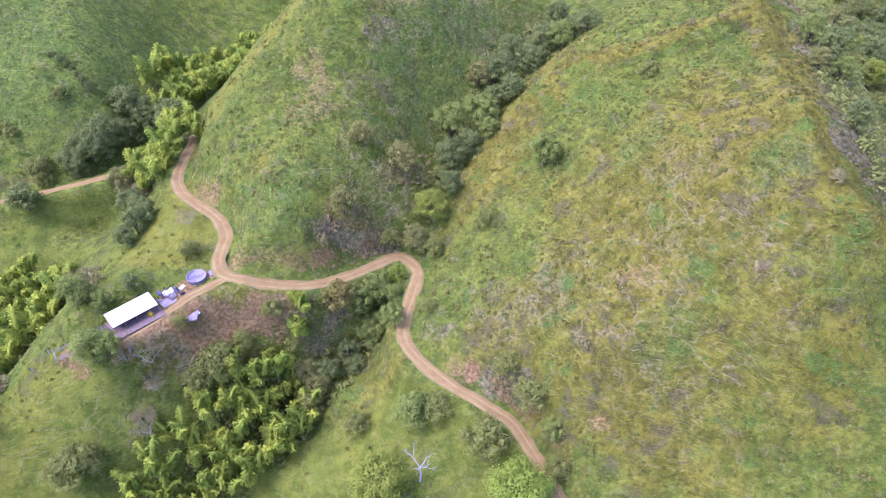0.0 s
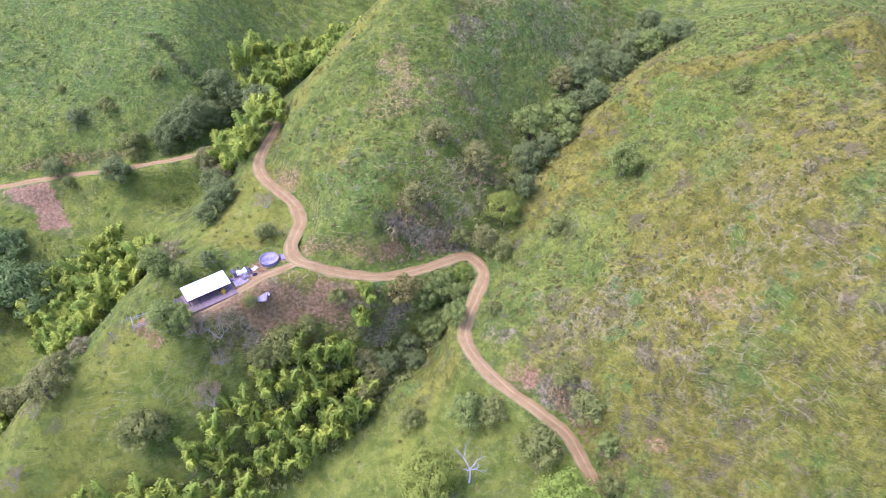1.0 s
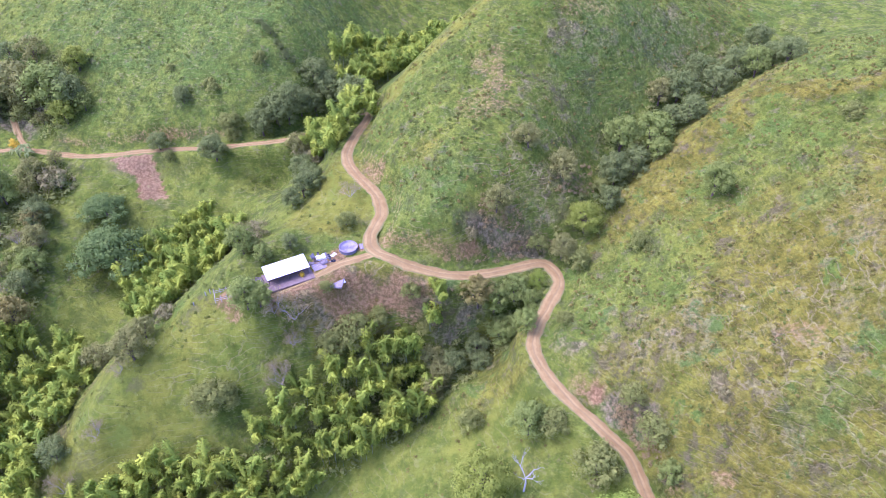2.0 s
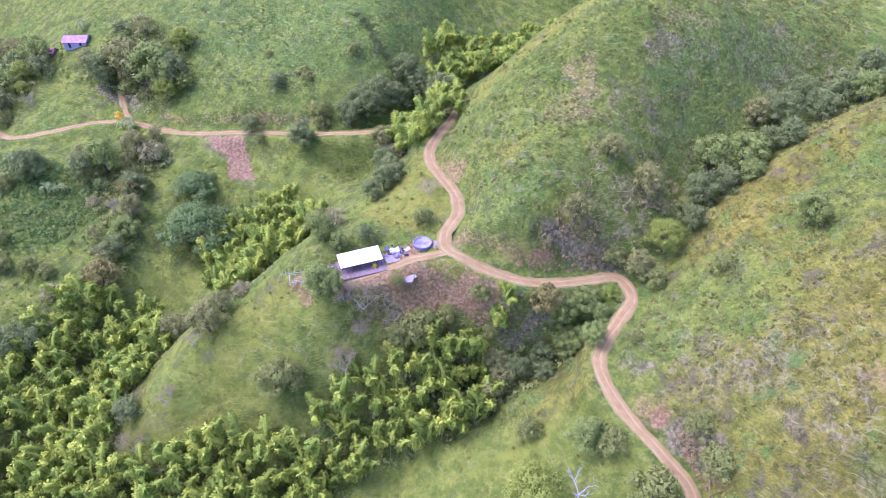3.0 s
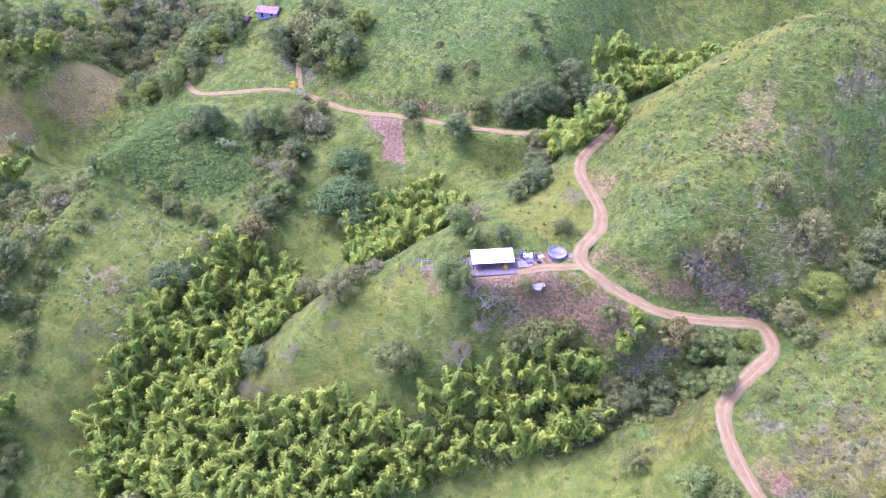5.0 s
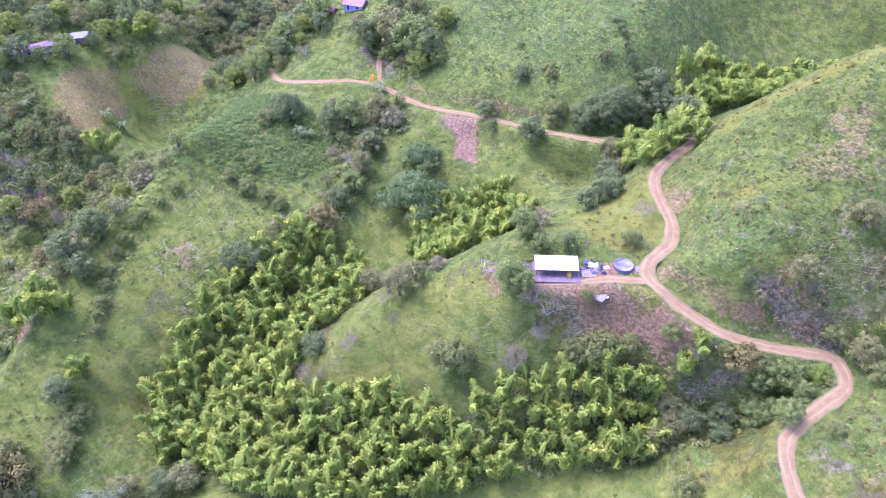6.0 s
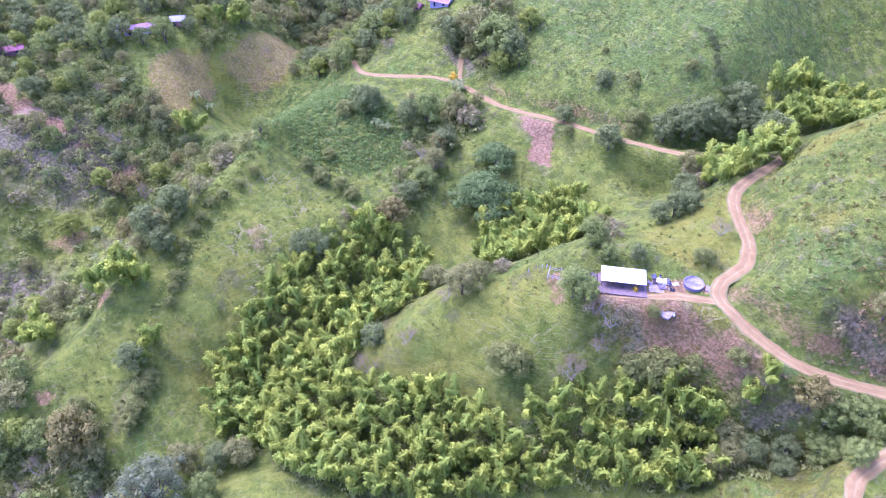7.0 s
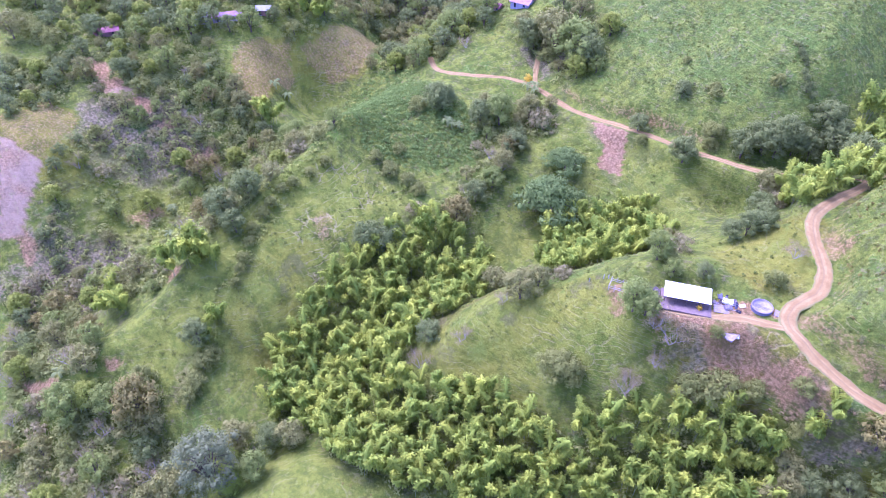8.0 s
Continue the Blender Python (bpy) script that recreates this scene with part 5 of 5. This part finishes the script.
def tarp(x, y, wide, deep, high, turn, material, label, seed):
    s = Shape()
    crumpled(s, wide, deep, high, seed)
    ob = tagged(new("tarpaulin", s.mesh("tarpaulin", material)), label, "tarpaulin")
    ob.matrix_basis = pose(x, y, ground_at(x, y) + 0.02, 0, 0, turn)
    return ob


tarp(-59.2, 132.3, 3.4, 2.2, 0.16, 30, LILAC, "crumpled lilac-grey plastic sheet beside the tank", 3)
tarp(-62.0, 118.8, 3.0, 4.6, 0.30, 10, LILAC, "torn pale lilac plastic sheet on the slope", 5)
tarp(-69.0, 124.6, 2.6, 1.5, 0.9, 35, ROOF_WHITE, "white tarpaulin thrown over a heap of lumber", 7)
tarp(-67.6, 123.2, 1.8, 1.5, 0.6, 60, LILAC, "pale grey plastic sheet over farm goods", 9)
tarp(-68.2, 121.6, 3.6, 2.6, 0.10, 43, LILAC, "light sheet spread on the yard's ground", 12)


def ring_wall(shape, radius, z0, z1, thick, sides=40):
    v = []
    for rr, z in ((radius, z0), (radius, z1), (radius - thick, z1), (radius - thick, z0)):
        v += [Vector((rr * math.cos(2 * math.pi * k / sides), rr * math.sin(2 * math.pi * k / sides), z)) for k in range(sides)]
    shape.add(v, [(a * sides + k, a * sides + (k + 1) % sides, ((a + 1) % 4) * sides + (k + 1) % sides, ((a + 1) % 4) * sides + k) for a in range(4) for k in range(sides)])


tank = tagged(new("round_tank"), "round blue-grey plastic water tank with pale liner", "tank")
tank.matrix_basis = pose(-63.2, 129.8, ground_at(-63.2, 129.8), 0, 0, 10) @ Matrix.Scale(0.90, 4)
s = Shape()
ring_wall(s, 2.75, -0.2, 1.05, 0.08)
part("wall", s, BLUE, tank)
s = Shape()
ring_wall(s, 2.83, 1.0, 1.12, 0.24)
part("rim", s, LILAC, tank, "pale rolled rim")
s = Shape()
liner = [Vector((0, 0, 0.42))]
for q, h in ((0.8, 0.45), (1.7, 0.55), (2.3, 0.68), (2.62, 0.98)):
    liner += [Vector((q * math.cos(2 * math.pi * k / 30), q * math.sin(2 * math.pi * k / 30), h + 0.10 * math.sin(5 * 2 * math.pi * k / 30 + q * 3) * (q < 2.5))) for k in range(30)]
s.add(liner, [(0, 1 + k, 1 + (k + 1) % 30) for k in range(30)] + [(1 + 30 * a + k, 31 + 30 * a + k, 31 + 30 * a + (k + 1) % 30, 1 + 30 * a + (k + 1) % 30) for a in range(3) for k in range(30)])
part("liner", s, plain("pale_liner", (0.30, 0.27, 0.29), 0.65, 0.5, 0.5), tank, "sagging whitish plastic liner")
for k in range(12):
    a = 2 * math.pi * k / 12
    boxed("stake", tank, BLUE, 2.84 * math.cos(a), 2.84 * math.sin(a), 0.42, 0.08, 0.08, 1.25, math.degrees(a))


def barrel(x, y, material, label):
    ob = tagged(new("barrel"), label, "barrel")
    ob.matrix_basis = pose(x, y, ground_at(x, y), 0, 0, x * 40)
    s = Shape()
    tube(s, [Vector((0, 0, z)) for z in (-0.05, 0.0, 0.28, 0.32, 0.60, 0.64, 0.9)], [0.25, 0.29, 0.29, 0.31, 0.31, 0.29, 0.28], 12)
    part("body", s, material, ob)
    s = Shape()
    tube(s, [Vector((0, 0, 0.88)), Vector((0, 0, 0.94))], [0.30, 0.29], 12)
    part("lid", s, DARK, ob)
    return ob


tarp(-70.6, 122.0, 1.4, 1.0, 0.35, 15, LILAC, "crumpled pale sacks heaped beside the shed", 21)
tarp(-66.2, 126.6, 1.5, 0.9, 0.30, 70, ROOF_WHITE, "torn white plastic sheet on the yard", 23)
tarp(-71.4, 124.6, 1.1, 1.6, 0.5, 50, BLUE, "blue-grey plastic sheet over farm tools", 25)
tarp(-65.4, 124.4, 1.2, 0.8, 0.25, 20, DARK, "black plastic sheet lying on the ground", 27)
tarp(-61.0, 119.6, 1.2, 1.4, 0.25, 40, ROOF_WHITE, "white plastic scrap on the slope", 29)

lumber = tagged(new("lumber_stack"), "untidy stack of grey boards beside the white tarpaulin", "lumber")
lumber.matrix_basis = pose(-67.9, 125.0, ground_at(-67.9, 125.0), 0, 0, 48)
lumber_rnd = random.Random(8)
for k in range(14):
    boxed("board", lumber, (TIMBER, PALE_BARK, DARK)[k % 3], lumber_rnd.uniform(-0.3, 0.3), (k % 5 - 2) * 0.26, 0.05 + 0.07 * (k // 5), lumber_rnd.uniform(1.6, 2.8), 0.20, 0.06, lumber_rnd.uniform(-9, 9))

trough = tagged(new("feed_trough"), "long dark wooden feed trough behind the shed", "trough")
trough.matrix_basis = shed.matrix_basis @ pose(-6.6, 0.6, 0.0, 0, 0, 90)
boxed("base", trough, TIMBER, 0, 0, 0.30, 2.6, 0.5, 0.05)
for y in (-0.28, 0.28):
    boxed("side_board", trough, TIMBER, 0, y, 0.44, 2.6, 0.05, 0.34)
for x in (-1.1, 1.1):
    boxed("leg", trough, PALE_BARK, x, 0, 0.08, 0.1, 0.6, 0.45)

for x, y, m, words in ((-67.2, 125.6, BLUE, "blue-grey plastic barrel in the farmyard"), (-66.6, 124.9, BLUE, "blue-grey plastic barrel in the farmyard"), (-70.3, 125.6, LILAC, "whitish plastic barrel beside the lumber heap"), (-81.2, 110.2, BLUE, "blue-grey plastic barrel at the shed's end"), (-80.4, 109.6, DARK, "black plastic barrel at the shed's end")):
    barrel(x, y, m, words)


def crate(x, y, size, turn, material, label):
    ob = tagged(new("crate"), label, "crate")
    ob.matrix_basis = pose(x, y, ground_at(x, y), 0, 0, turn)
    for z in (0.12, 0.34, 0.56):
        for side in (-1, 1):
            boxed("slat", ob, material, 0, side * size * 0.5, z, size, 0.05, 0.15)
            boxed("slat", ob, material, side * size * 0.5, 0, z, 0.05, size, 0.15)
    boxed("base", ob, material, 0, 0, 0.04, size, size, 0.06)


crate(-69.9, 123.4, 1.1, 20, TIMBER, "grey slatted wooden crate in the yard")
crate(-68.3, 126.0, 0.9, 50, LILAC, "pale slatted crate beside the barrels")
crate(-82.6, 111.6, 1.2, 35, DARK, "black plastic crate behind the shed")
crate(-81.8, 113.0, 1.0, 15, LILAC, "pale slatted crate behind the shed")
for k, (x, y, turn, long) in enumerate(((-69.4, 122.6, 20, 2.6), (-68.6, 124.0, 75, 2.2), (-66.4, 123.6, 40, 3.0), (-70.6, 124.2, 100, 2.0), (-69.0, 121.4, 60, 2.4), (-76.2, 106.2, 20, 5.0), (-73.8, 107.6, -10, 6.0), (-72.6, 108.8, 5, 5.0))):
    pole = tagged(new("pole"), "weathered wooden pole lying on the ground", "pole", "loose poles")
    s = Shape()
    tube(s, [Vector((-long / 2, 0, 0)), Vector((0, 0, 0.04)), Vector((long / 2, 0, 0))], [0.08, 0.075, 0.06], 6)
    part("wood", s, TIMBER if k % 2 else PALE_BARK, pole)
    a, b = ground_at(x - long / 2 * math.cos(radians(turn)), y - long / 2 * math.sin(radians(turn))), ground_at(x + long / 2 * math.cos(radians(turn)), y + long / 2 * math.sin(radians(turn)))
    pole.matrix_basis = pose(x, y, (a + b) / 2 + 0.09, 0, -math.degrees(math.atan2(b - a, long)), turn)

pen = tagged(new("pen"), "small pole pen with worn posts under the tree", "pen")
pen.matrix_basis = pose(-89.0, 107.5, ground_at(-89.0, 107.5), 0, 0, 35)
for x in (-2.2, -0.7, 0.8, 2.2):
    for y in (-1.5, 1.5):
        boxed("post", pen, PALE_BARK, x, y, 0.75, 0.16, 0.16, 2.3)
for z in (0.6, 1.2):
    for y in (-1.5, 1.5):
        boxed("rail", pen, PALE_BARK, 0, y, z, 4.8, 0.1, 0.1)
    for x in (-2.2, 2.2):
        boxed("rail", pen, PALE_BARK, x, 0, z, 0.1, 3.2, 0.1)
for x, y, h in ((-94.2, 107.2, 1.3), (-93.2, 107.9, 1.3), (-96.5, 104.5, 1.1)):
    post = tagged(new("fence_post"), "short whitewashed fence post on the spur", "post", "fence posts")
    boxed("wood", post, LIME, 0, 0, h / 2, 0.16, 0.16, h + 0.3)
    post.matrix_basis = pose(x, y, ground_at(x, y), 0, 0, 20)


# ---- far houses ----
def house(x, y, turn, long, wide, high, roof, wall, label, dip=1.4):
    ob = tagged(new("house"), label, "house")
    low = min(ground_at(x + a, y + b) for a in (-4, 0, 4) for b in (-4, 0, 4))
    ob.matrix_basis = pose(x, y, max(low, ground_at(x, y) - 0.6), 0, 0, turn)
    boxed("wall", ob, wall, 0, 0, high / 2 - 0.6, long, wide, high + 1.2)
    for side in (-1, 1):
        s = Shape()
        c = [(-long / 2 - 0.5, side * (wide / 2 + 0.7), high - 0.15), (long / 2 + 0.5, side * (wide / 2 + 0.7), high - 0.15), (long / 2 + 0.5, -side * 0.02, high + dip), (-long / 2 - 0.5, -side * 0.02, high + dip)]
        s.add(c + [(a, b, d - 0.12) for a, b, d in c], [(0, 1, 2, 3), (7, 6, 5, 4), (0, 4, 5, 1), (1, 5, 6, 2), (2, 6, 7, 3), (3, 7, 4, 0)])
        part("roof", s, roof, ob)
        s = Shape()
        s.add([(side * long / 2, -wide / 2, high), (side * long / 2, wide / 2, high), (side * long / 2, 0, high + dip - 0.12), (side * (long / 2 - 0.15), -wide / 2, high), (side * (long / 2 - 0.15), wide / 2, high), (side * (long / 2 - 0.15), 0, high + dip - 0.12)], [(0, 1, 2), (5, 4, 3), (0, 3, 4, 1), (1, 4, 5, 2), (2, 5, 3, 0)])
        part("gable", s, wall, ob)
        for k in range(max(2, int(long / 4))):
            px = -long / 2 + (k + 0.5) * long / max(2, int(long / 4))
            hole = boxed("window" if k else "door", ob, DARK, px, side * (wide / 2 + 0.02), 1.45 if k else 1.0, 0.95, 0.08, 1.0 if k else 2.0)
            boxed("sill", hole, LIME, px, side * (wide / 2 + 0.08), 0.9 if k else 0.03, 1.15, 0.18, 0.08)
    return ob


house(-246, 188, 25, 9, 6.0, 2.6, ROSE, LIME, "small farmhouse with pink tin roof and white walls")
house(-256, 181, 20, 5, 3.2, 2.2, RUST, MUD, "little lean-to hut with red tin roof")
house(-336, 24, 80, 10, 6.0, 2.6, RUST, MUD, "hillside house with a dark red tin roof")
house(-317, 62, 72, 6, 4.5, 3.0, LIME, LIME, "white end house of a long farm building")
house(-313, 73, 75, 13, 4.0, 2.6, ROSE, LIME, "long low farm building with patched pale roof", 1.0)
house(-312, 90, 60, 6, 4.0, 2.6, LIME, MUD, "small whitish house among the trees")
